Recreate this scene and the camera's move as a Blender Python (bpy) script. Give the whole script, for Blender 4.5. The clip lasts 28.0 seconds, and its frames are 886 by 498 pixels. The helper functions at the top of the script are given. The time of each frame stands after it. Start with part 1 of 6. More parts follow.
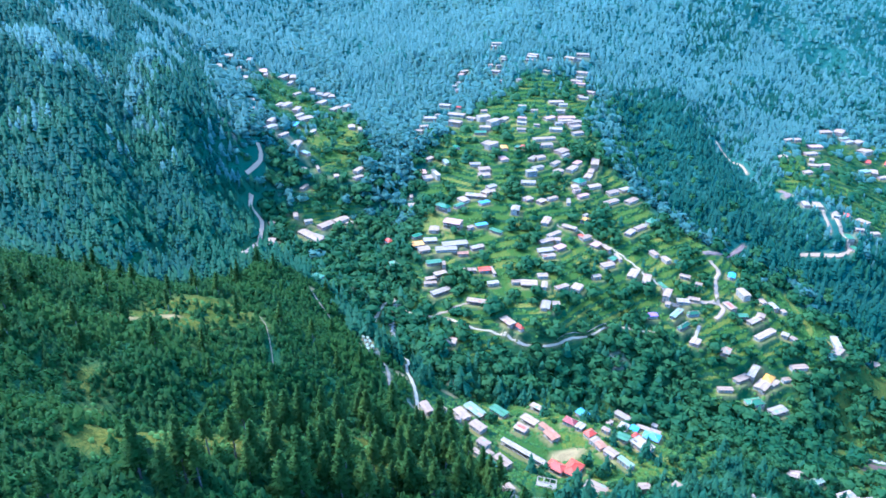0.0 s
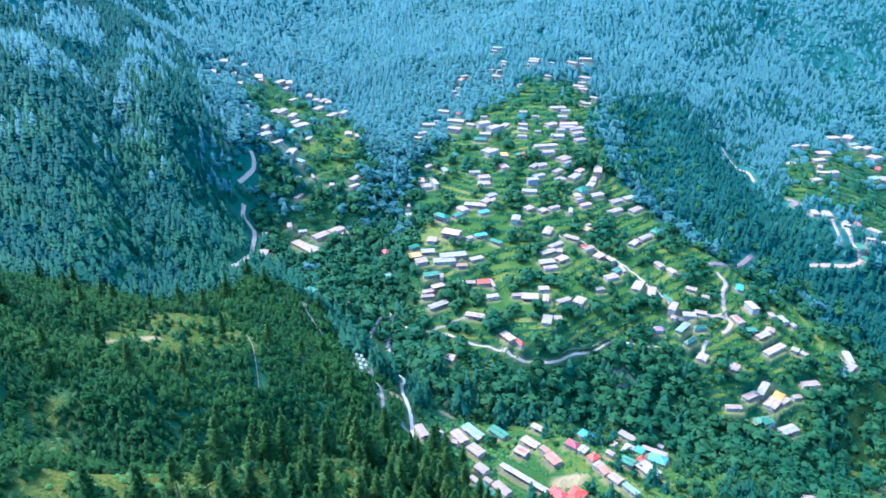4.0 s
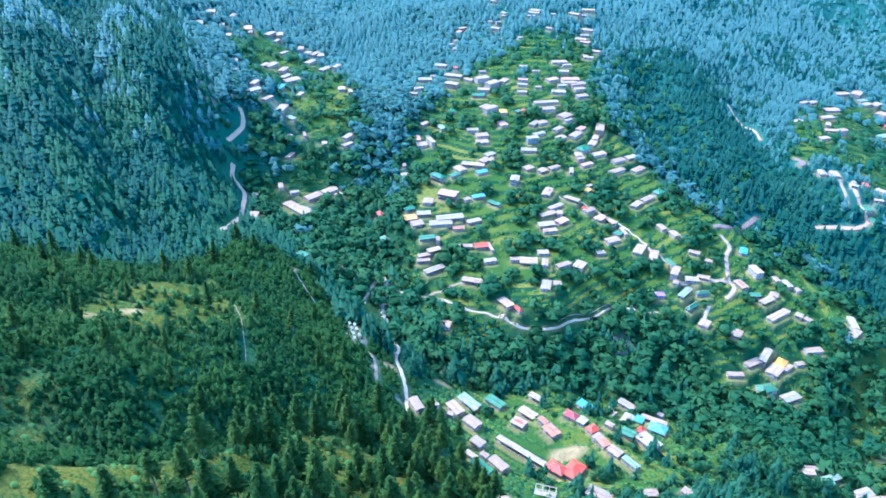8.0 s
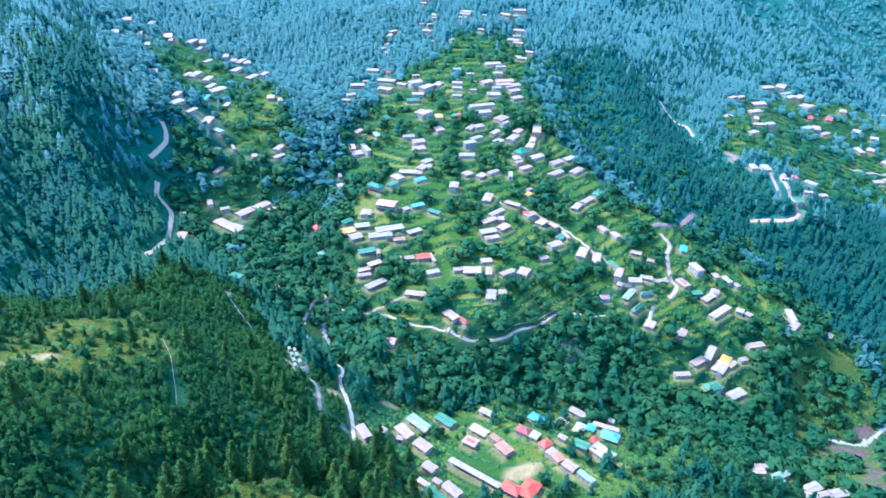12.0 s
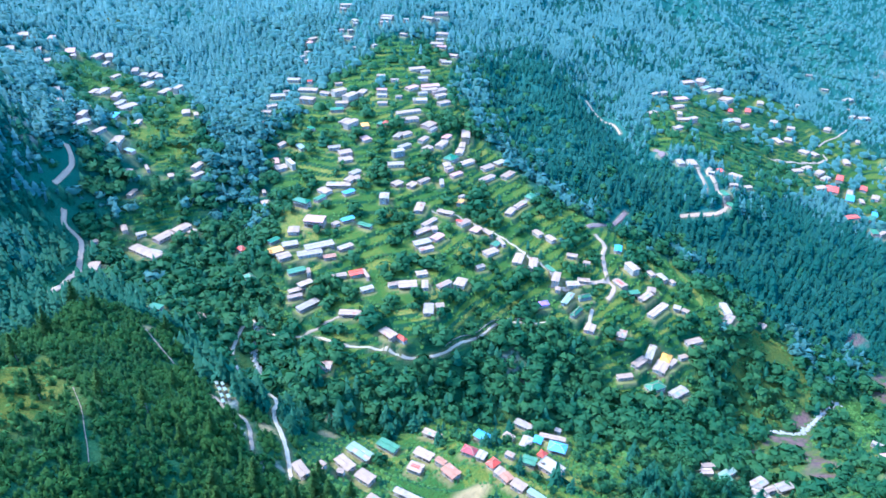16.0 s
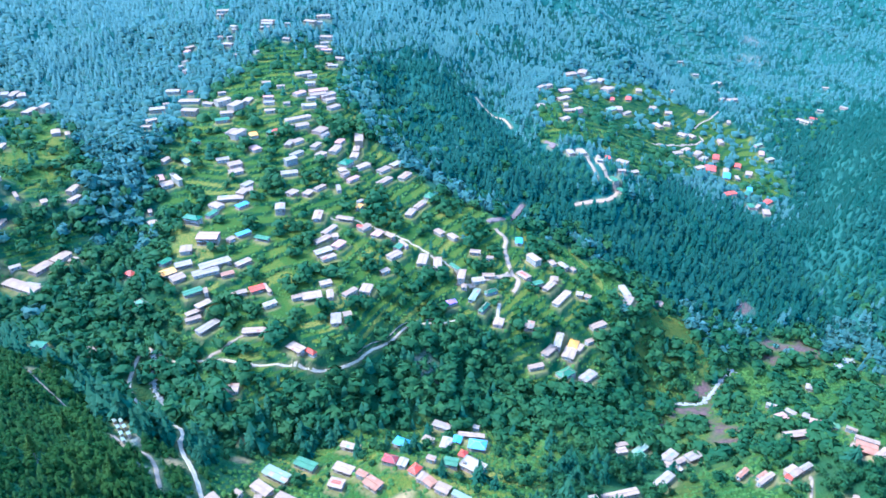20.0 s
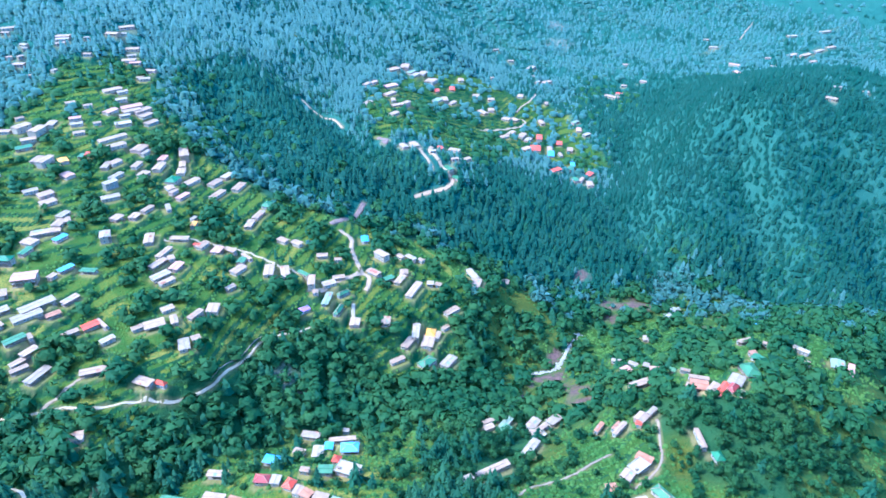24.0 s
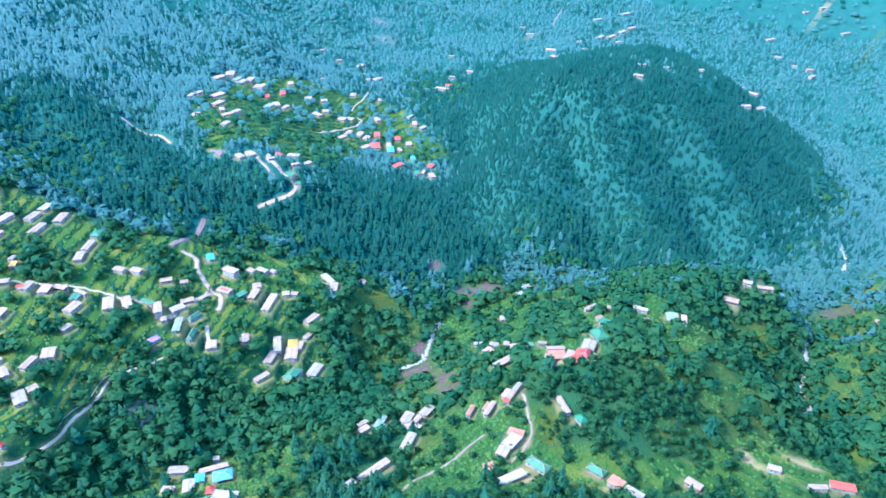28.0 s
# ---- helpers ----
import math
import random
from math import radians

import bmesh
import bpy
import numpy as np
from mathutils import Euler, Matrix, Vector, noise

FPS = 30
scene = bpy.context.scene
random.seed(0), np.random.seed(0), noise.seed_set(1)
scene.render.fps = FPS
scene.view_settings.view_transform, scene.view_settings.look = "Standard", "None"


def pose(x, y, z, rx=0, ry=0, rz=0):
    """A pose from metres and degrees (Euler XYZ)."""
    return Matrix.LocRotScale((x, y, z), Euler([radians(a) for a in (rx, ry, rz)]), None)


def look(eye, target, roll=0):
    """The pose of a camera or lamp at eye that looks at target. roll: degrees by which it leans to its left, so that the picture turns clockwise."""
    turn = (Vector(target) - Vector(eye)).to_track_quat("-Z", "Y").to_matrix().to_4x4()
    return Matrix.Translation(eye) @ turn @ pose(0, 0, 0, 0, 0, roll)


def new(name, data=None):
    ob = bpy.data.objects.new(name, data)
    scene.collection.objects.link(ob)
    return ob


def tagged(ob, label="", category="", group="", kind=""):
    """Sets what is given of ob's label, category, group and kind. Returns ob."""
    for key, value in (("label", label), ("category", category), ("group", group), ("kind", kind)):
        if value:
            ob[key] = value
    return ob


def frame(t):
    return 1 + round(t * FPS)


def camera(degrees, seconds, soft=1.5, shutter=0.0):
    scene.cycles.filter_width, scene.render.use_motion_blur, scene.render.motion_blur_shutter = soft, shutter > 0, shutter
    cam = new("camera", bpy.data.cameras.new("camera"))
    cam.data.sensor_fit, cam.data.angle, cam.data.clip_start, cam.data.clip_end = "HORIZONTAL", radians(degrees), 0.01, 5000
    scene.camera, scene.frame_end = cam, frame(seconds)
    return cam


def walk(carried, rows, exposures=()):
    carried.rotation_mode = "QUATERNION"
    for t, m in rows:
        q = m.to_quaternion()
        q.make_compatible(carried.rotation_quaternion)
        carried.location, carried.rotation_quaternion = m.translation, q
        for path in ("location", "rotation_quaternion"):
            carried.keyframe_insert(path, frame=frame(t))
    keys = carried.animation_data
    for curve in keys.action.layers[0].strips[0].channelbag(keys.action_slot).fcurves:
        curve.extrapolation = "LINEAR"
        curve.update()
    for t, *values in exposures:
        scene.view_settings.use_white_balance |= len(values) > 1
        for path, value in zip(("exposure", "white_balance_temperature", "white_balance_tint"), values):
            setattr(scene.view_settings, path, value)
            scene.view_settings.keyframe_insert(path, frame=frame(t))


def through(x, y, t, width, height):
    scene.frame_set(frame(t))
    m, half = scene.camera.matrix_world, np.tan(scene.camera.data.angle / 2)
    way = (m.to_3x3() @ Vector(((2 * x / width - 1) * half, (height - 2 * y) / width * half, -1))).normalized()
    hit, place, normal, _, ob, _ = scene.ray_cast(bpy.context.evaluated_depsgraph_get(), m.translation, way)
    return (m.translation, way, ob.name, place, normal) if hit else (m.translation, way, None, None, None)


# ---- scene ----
# ---- camera and flight ----
cam = camera(64.0, 28.0, soft=1.7)

# seconds, x, y, z, heading to the left, pitch, roll
FLIGHT = [
    (0, 0.09, 0.01, 300.03, 0.004, -26.821, 0.068),
    (1.5, 2.43, 6.12, 299.83, 0.232, -26.764, -0.110),
    (3.5, 2.84, 14.81, 298.65, 0.203, -26.590, -0.067),
    (5.5, 3.94, 22.83, 297.61, 0.324, -26.763, -0.048),
    (6, 4.02, 24.85, 297.33, 0.350, -28.900, -0.016),
    (6.5, 4.11, 26.94, 297.70, 0.368, -30.395, 0.062),
    (7, 3.69, 28.99, 297.42, 0.304, -30.408, 0.117),
    (8, 3.74, 32.95, 297.36, -0.020, -30.407, 0.161),
    (10, 4.25, 40.05, 297.12, -2.179, -30.367, 0.199),
    (12, 4.18, 48.22, 298.29, -5.539, -30.534, 0.311),
    (14.5, 6.29, 57.68, 297.24, -8.733, -30.415, 0.160),
    (15.5, 7.34, 61.65, 297.24, -10.611, -30.418, 0.095),
    (17, 8.53, 67.03, 296.76, -13.340, -30.342, 0.073),
    (18.5, 8.09, 69.03, 296.72, -16.820, -30.364, 0.037),
    (20, 8.25, 68.61, 296.30, -20.707, -30.378, 0.007),
    (21.5, 8.11, 68.27, 296.31, -25.796, -30.450, -0.018),
    (23.5, 7.83, 68.00, 296.30, -33.236, -30.501, -0.134),
    (24, 7.80, 67.91, 296.61, -34.994, -30.544, -0.148),
    (25, 7.90, 67.41, 296.69, -38.276, -30.546, -0.244),
    (26, 7.82, 67.52, 297.07, -41.524, -30.628, -0.237),
    (27, 7.32, 67.95, 297.78, -45.170, -30.726, -0.171),
    (28, 6.79, 68.43, 298.30, -48.929, -30.794, -0.095),
]


def drone_pose(x, y, z, yaw, pitch, roll):
    return pose(x, y, z, 90 + pitch, 0, yaw) @ pose(0, 0, 0, 0, 0, roll)


walk(cam, [(t, drone_pose(*p)) for t, *p in FLIGHT], exposures=[(0.0, 2.88, 3975, 2), (28.0, 2.88, 3975, 2)])

# ---- world and sun ----
SUN_ELEVATION, SUN_AZIMUTH = 50.0, 296.0  # azimuth clockwise from +y
world = bpy.data.worlds.new("sky")
scene.world = world
world.use_nodes = True
wn = world.node_tree.nodes
wn.clear()
sky = wn.new("ShaderNodeTexSky")
sky.sky_type = "NISHITA"
sky.sun_disc = False
sky.sun_elevation = radians(SUN_ELEVATION)
sky.sun_rotation = radians(SUN_AZIMUTH)
sky.air_density, sky.dust_density, sky.ozone_density = 1.4, 1.0, 4.0
background = wn.new("ShaderNodeBackground")
background.inputs["Strength"].default_value = 0.145
wout = wn.new("ShaderNodeOutputWorld")
world.node_tree.links.new(sky.outputs[0], background.inputs[0])
world.node_tree.links.new(background.outputs[0], wout.inputs[0])

sun_lamp = bpy.data.lights.new("sun", "SUN")
sun_lamp.energy, sun_lamp.angle, sun_lamp.color = 1.5, radians(9.0), (1.0, 0.91, 0.74)
sun_dir = Vector((math.sin(radians(SUN_AZIMUTH)) * math.cos(radians(SUN_ELEVATION)),
                  math.cos(radians(SUN_AZIMUTH)) * math.cos(radians(SUN_ELEVATION)), math.sin(radians(SUN_ELEVATION))))
sun = new("sun", sun_lamp)
sun.matrix_world = look(sun_dir * 1000, (0, 0, 0))


# ---- materials ----
def mat_base(name, rough=0.8, metallic=0.0):
    m = bpy.data.materials.new(name)
    m.use_nodes = True
    nt = m.node_tree
    b = nt.nodes["Principled BSDF"]
    b.inputs["Roughness"].default_value = rough
    b.inputs["Metallic"].default_value = metallic
    return m, nt, b


def node(nt, kind, **vals):
    n = nt.nodes.new(kind)
    for k, v in vals.items():
        n.inputs[k.replace("_", " ")].default_value = v
    return n


def mix(nt, fac, a, b, blend="MIX"):
    n = nt.nodes.new("ShaderNodeMix")
    n.data_type, n.blend_type = "RGBA", blend
    for sock, v in ((n.inputs[0], fac), (n.inputs[6], a), (n.inputs[7], b)):
        if isinstance(v, (int, float)):
            sock.default_value = v
        elif isinstance(v, tuple):
            sock.default_value = (*v, 1)
        else:
            nt.links.new(v, sock)
    return n.outputs[2]


def noise_fac(nt, scale, lo=0.35, hi=0.65, detail=4, coords="Object"):
    tc = nt.nodes.new("ShaderNodeTexCoord")
    nz = node(nt, "ShaderNodeTexNoise", Scale=scale, Detail=detail)
    nt.links.new(tc.outputs[coords], nz.inputs["Vector"])
    r = nt.nodes.new("ShaderNodeMapRange")
    r.inputs[1].default_value, r.inputs[2].default_value = lo, hi
    nt.links.new(nz.outputs[0], r.inputs[0])
    return r.outputs[0]


def bump(nt, b, height, strength=0.4, distance=0.1):
    n = node(nt, "ShaderNodeBump", Strength=strength, Distance=distance)
    nt.links.new(height, n.inputs["Height"])
    nt.links.new(n.outputs[0], b.inputs["Normal"])


def random_fac(nt, island=False):
    if island:
        return nt.nodes.new("ShaderNodeNewGeometry").outputs["Random Per Island"]
    return nt.nodes.new("ShaderNodeObjectInfo").outputs["Random"]


def tinted(nt, random_out, a, b):
    return mix(nt, random_out, a, b)


def metal_roof(name, col_a, col_b, stain, rough=0.42):
    """Painted or galvanised corrugated sheet, streaked and dusty."""
    m, nt, b = mat_base(name, rough + 0.1, 0.0)
    b.inputs["Specular IOR Level"].default_value = 0.25
    c = tinted(nt, random_fac(nt), col_a, col_b)
    c = mix(nt, noise_fac(nt, 0.35, 0.42, 0.75), c, stain)
    tc = nt.nodes.new("ShaderNodeTexCoord")
    wv = node(nt, "ShaderNodeTexWave", Scale=1.1, Distortion=0.4, Detail=1.0)
    wv.bands_direction = "X"
    nt.links.new(tc.outputs["Object"], wv.inputs["Vector"])
    dark = node(nt, "ShaderNodeMapRange")
    dark.inputs[1].default_value, dark.inputs[2].default_value = 0.0, 0.25
    dark.inputs[3].default_value, dark.inputs[4].default_value = 0.12, 0.0
    nt.links.new(wv.outputs[1], dark.inputs[0])
    c = mix(nt, dark.outputs[0], c, tuple(0.55 * v for v in stain))
    nt.links.new(c, b.inputs["Base Color"])
    bump(nt, b, wv.outputs[1], 0.5, 0.06)
    return m


def plain(name, col_a, col_b, rough=0.85, scale=0.6, strength=0.2, metallic=0.0):
    m, nt, b = mat_base(name, rough, metallic)
    c = mix(nt, noise_fac(nt, scale), col_a, col_b)
    f = noise_fac(nt, scale * 9, 0.3, 0.7)
    c = mix(nt, f, c, tuple(0.82 * v for v in col_b))
    nt.links.new(c, b.inputs["Base Color"])
    bump(nt, b, f, strength, 0.05)
    return m


ROOF = {
    "w": metal_roof("galvanised_white", (0.360, 0.204, 0.112), (0.280, 0.155, 0.084), (0.230, 0.122, 0.066)),
    "g": metal_roof("galvanised_grey", (0.350, 0.223, 0.139), (0.270, 0.171, 0.107), (0.190, 0.119, 0.070)),
    "t": metal_roof("green_sheet", (0.035, 0.112, 0.036), (0.10, 0.150, 0.058), (0.06, 0.085, 0.036)),
    "b": metal_roof("blue_sheet", (0.09, 0.21, 0.28), (0.16, 0.27, 0.31), (0.12, 0.18, 0.21)),
    "a": metal_roof("pale_aqua_sheet", (0.185, 0.185, 0.105), (0.25, 0.225, 0.135), (0.16, 0.140, 0.085)),
    "r": metal_roof("red_sheet", (0.56, 0.050, 0.016), (0.48, 0.050, 0.022), (0.36, 0.075, 0.03)),
    "m": metal_roof("maroon_sheet", (0.33, 0.034, 0.028), (0.28, 0.038, 0.030), (0.21, 0.050, 0.034)),
    "o": metal_roof("orange_sheet", (0.74, 0.26, 0.015), (0.66, 0.25, 0.03), (0.45, 0.19, 0.05)),
    "p": metal_roof("faded_pink_sheet", (0.45, 0.190, 0.122), (0.41, 0.195, 0.122), (0.30, 0.130, 0.078)),
    "v": metal_roof("purple_sheet", (0.40, 0.16, 0.52), (0.40, 0.18, 0.50), (0.30, 0.16, 0.36)),
    "n": metal_roof("rusted_sheet", (0.36, 0.128, 0.058), (0.31, 0.130, 0.064), (0.21, 0.075, 0.034), 0.7),
}
WALLS = [plain("cream_plaster", (0.360, 0.272, 0.176), (0.290, 0.216, 0.138)), plain("white_plaster", (0.400, 0.292, 0.194), (0.310, 0.222, 0.148)),
         plain("pink_plaster", (0.408, 0.232, 0.166), (0.354, 0.209, 0.147)), plain("grey_block", (0.258, 0.215, 0.166), (0.190, 0.157, 0.120)),
         plain("mud_plaster", (0.286, 0.186, 0.110), (0.231, 0.145, 0.083))]
STONE = plain("rubble_stone", (0.28, 0.195, 0.125), (0.19, 0.130, 0.085), 0.95, 1.5, 0.6)
TIMBER = plain("weathered_timber", (0.22, 0.14, 0.09), (0.15, 0.10, 0.07), 0.8, 2.0)
DOOR_PAINT = plain("door_paint", (0.10, 0.22, 0.24), (0.16, 0.14, 0.11), 0.6, 1.2)
FRAME_PAINT = plain("frame_paint", (0.62, 0.60, 0.56), (0.45, 0.42, 0.38), 0.6, 2.0)
SLAB = plain("roof_slab", (0.43, 0.280, 0.165), (0.33, 0.215, 0.130), 0.9, 0.4)
GLASS, _nt, _b = mat_base("window_glass", 0.08)
_b.inputs["Base Color"].default_value = (0.03, 0.045, 0.05, 1)
SURFACE = {
    "concrete": plain("road_concrete", (0.497, 0.317, 0.172), (0.405, 0.255, 0.140), 0.9, 0.12, 0.3),
    "dirt": plain("dirt_track", (0.313, 0.185, 0.098), (0.230, 0.136, 0.072), 0.95, 0.15, 0.5),
    "sandy": plain("sandy_road", (0.42, 0.235, 0.125), (0.34, 0.19, 0.10), 0.95, 0.15, 0.5),
    "red": plain("red_earth", (0.25, 0.13, 0.085), (0.17, 0.09, 0.062), 0.95, 0.15, 0.5),
    "stones": plain("stream_stones", (0.423, 0.317, 0.218), (0.258, 0.194, 0.133), 0.9, 0.5, 0.8),
}


def leaf_mat(name, a, b, c, through=0.25, wax=0.07, haze_sheen=0.0):
    """Foliage: tone by tree, tint by leaf clump; wax: gloss of the cuticle; last argument: pale sheen standing in for
    haze.
    """
    m, nt, bs = mat_base(name, 0.7)
    bs.inputs["Specular IOR Level"].default_value = wax
    bs.inputs["Sheen Weight"].default_value = haze_sheen
    bs.inputs["Sheen Roughness"].default_value = 0.6
    bs.inputs["Sheen Tint"].default_value = (0.75, 0.95, 0.85, 1)
    at = nt.nodes.new("ShaderNodeAttribute")
    at.attribute_name = "tone"
    col = mix(nt, at.outputs["Fac"], a, b)
    col = mix(nt, mathn(nt, "MULTIPLY", random_fac(nt, True), 0.45), col, c)
    nt.links.new(col, bs.inputs["Base Color"])
    tr = nt.nodes.new("ShaderNodeBsdfTranslucent")
    nt.links.new(col, tr.inputs[0])
    ms = nt.nodes.new("ShaderNodeMixShader")
    ms.inputs[0].default_value = through
    nt.links.new(bs.outputs[0], ms.inputs[1])
    nt.links.new(tr.outputs[0], ms.inputs[2])
    nt.links.new(ms.outputs[0], nt.nodes["Material Output"].inputs[0])
    return m


def mathn(nt, op, a, b):
    n = nt.nodes.new("ShaderNodeMath")
    n.operation = op
    for s, v in ((n.inputs[0], a), (n.inputs[1], b)):
        if isinstance(v, (int, float)):
            s.default_value = v
        else:
            nt.links.new(v, s)
    return n.outputs[0]


CONIFER = leaf_mat("conifer_needles", (0.027, 0.074, 0.034), (0.042, 0.091, 0.037), (0.050, 0.102, 0.041), 0.35, 0.15, 0.0)
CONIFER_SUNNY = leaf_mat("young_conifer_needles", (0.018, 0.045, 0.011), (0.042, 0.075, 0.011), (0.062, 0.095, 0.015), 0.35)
TALL_PINE = leaf_mat("tall_pine_needles", (0.032, 0.062, 0.012), (0.062, 0.094, 0.014), (0.092, 0.112, 0.017), 0.38)
DARK_PINE = leaf_mat("dark_pine_needles", (0.026, 0.058, 0.011), (0.048, 0.079, 0.012), (0.070, 0.097, 0.016), 0.35)
HILL_SHRUB = leaf_mat("hill_shrub_foliage", (0.016, 0.045, 0.008), (0.037, 0.070, 0.011), (0.057, 0.092, 0.014), 0.35)
BROADLEAF = leaf_mat("broadleaf_foliage", (0.022, 0.063, 0.019), (0.047, 0.090, 0.021), (0.060, 0.105, 0.025), 0.36, 0.15, 0.0)
# far foliage paler and bluer: distance haze put into colour, gloss and sheen
HAZY_CONIFER = leaf_mat("hazy_conifer_needles", (0.050, 0.106, 0.074), (0.074, 0.132, 0.092), (0.094, 0.150, 0.104), 0.42, 0.3, 0.22)
HAZY_BROADLEAF = leaf_mat("hazy_broadleaf_foliage", (0.042, 0.092, 0.060), (0.064, 0.116, 0.074), (0.078, 0.134, 0.084), 0.42, 0.25, 0.16)
SCRUB = leaf_mat("scrub_foliage", (0.039, 0.086, 0.017), (0.090, 0.133, 0.022), (0.126, 0.158, 0.027), 0.3)
# darker needles: shade of the mountainsides put into the leaf colour
SHADED_CONIFER = leaf_mat("shaded_conifer_needles", (0.019, 0.059, 0.034), (0.031, 0.074, 0.045), (0.037, 0.085, 0.052), 0.35, 0.12, 0.0)
BARK = plain("bark", (0.13, 0.11, 0.09), (0.09, 0.075, 0.065), 0.95, 3.0, 0.8)


def ground_material():
    m, nt, b = mat_base("hillside_ground", 0.95)
    b.inputs["Specular IOR Level"].default_value = 0.03
    f = nt.nodes.new("ShaderNodeAttribute")
    f.attribute_name = "field"
    g = nt.nodes.new("ShaderNodeAttribute")
    g.attribute_name = "grass"
    s = nt.nodes.new("ShaderNodeAttribute")
    s.attribute_name = "soil"
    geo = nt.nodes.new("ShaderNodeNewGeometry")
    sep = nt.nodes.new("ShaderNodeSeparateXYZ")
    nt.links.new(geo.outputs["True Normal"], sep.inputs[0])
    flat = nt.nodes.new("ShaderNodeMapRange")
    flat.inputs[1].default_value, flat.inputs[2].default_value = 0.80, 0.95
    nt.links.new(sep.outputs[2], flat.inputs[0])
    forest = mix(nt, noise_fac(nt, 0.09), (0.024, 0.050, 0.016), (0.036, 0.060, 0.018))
    # floor goes bluer with distance: haze painted into the ground colour
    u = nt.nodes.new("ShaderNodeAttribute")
    u.attribute_name = "far_haze"
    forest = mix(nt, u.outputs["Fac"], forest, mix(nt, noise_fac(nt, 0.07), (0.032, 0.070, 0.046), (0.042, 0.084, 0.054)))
    meadow = mix(nt, noise_fac(nt, 0.05), (0.068, 0.064, 0.007), (0.125, 0.092, 0.011))
    meadow = mix(nt, noise_fac(nt, 0.35, 0.5, 0.75), meadow, (0.034, 0.056, 0.007))
    meadow = mix(nt, noise_fac(nt, 1.3, 0.47, 0.68), meadow, (0.034, 0.050, 0.007))
    plots = nt.nodes.new("ShaderNodeAttribute")
    plots.attribute_name = "crop"
    ramp = nt.nodes.new("ShaderNodeValToRGB")
    for pos, col in ((0.0, (0.038, 0.055, 0.009)), (0.35, (0.058, 0.072, 0.010)), (0.65, (0.088, 0.088, 0.011)), (0.84, (0.124, 0.105, 0.012)), (1.0, (0.191, 0.133, 0.023))):
        stop = ramp.color_ramp.elements.new(pos) if 0 < pos < 1 else ramp.color_ramp.elements[0 if pos == 0 else -1]
        stop.color = (*col, 1)
    nt.links.new(plots.outputs["Fac"], ramp.inputs[0])
    crop = ramp.outputs[0]
    crop = mix(nt, noise_fac(nt, 0.6, 0.45, 0.75), crop, (0.044, 0.084, 0.013))
    crop = mix(nt, noise_fac(nt, 1.6, 0.48, 0.7), crop, (0.036, 0.072, 0.012))
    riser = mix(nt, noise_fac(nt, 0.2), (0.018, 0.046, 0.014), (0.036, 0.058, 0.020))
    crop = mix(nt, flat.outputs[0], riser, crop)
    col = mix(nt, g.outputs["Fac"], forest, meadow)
    h = nt.nodes.new("ShaderNodeAttribute")
    h.attribute_name = "rough"
    heath = mix(nt, noise_fac(nt, 0.06), (0.044, 0.062, 0.012), (0.094, 0.086, 0.013))
    heath = mix(nt, noise_fac(nt, 0.4, 0.45, 0.7), heath, (0.028, 0.060, 0.015))
    col = mix(nt, h.outputs["Fac"], col, heath)
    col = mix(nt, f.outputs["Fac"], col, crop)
    col = mix(nt, s.outputs["Fac"], col, mix(nt, noise_fac(nt, 0.15), (0.35, 0.205, 0.080), (0.24, 0.138, 0.055)))
    k = nt.nodes.new("ShaderNodeAttribute")
    k.attribute_name = "rock"
    col = mix(nt, mathn(nt, "MULTIPLY", k.outputs["Fac"], noise_fac(nt, 0.25, 0.38, 0.5)), col, mix(nt, noise_fac(nt, 0.6), (0.24, 0.19, 0.13), (0.13, 0.11, 0.075)))
    e = nt.nodes.new("ShaderNodeAttribute")
    e.attribute_name = "red"
    col = mix(nt, mathn(nt, "MULTIPLY", e.outputs["Fac"], noise_fac(nt, 0.2, 0.38, 0.52)), col, mix(nt, noise_fac(nt, 0.5), (0.125, 0.062, 0.047), (0.075, 0.043, 0.034)))
    nt.links.new(col, b.inputs["Base Color"])
    bump(nt, b, noise_fac(nt, 0.8, 0.3, 0.7, 6), 0.7, 0.5)
    return m


GROUND = ground_material()


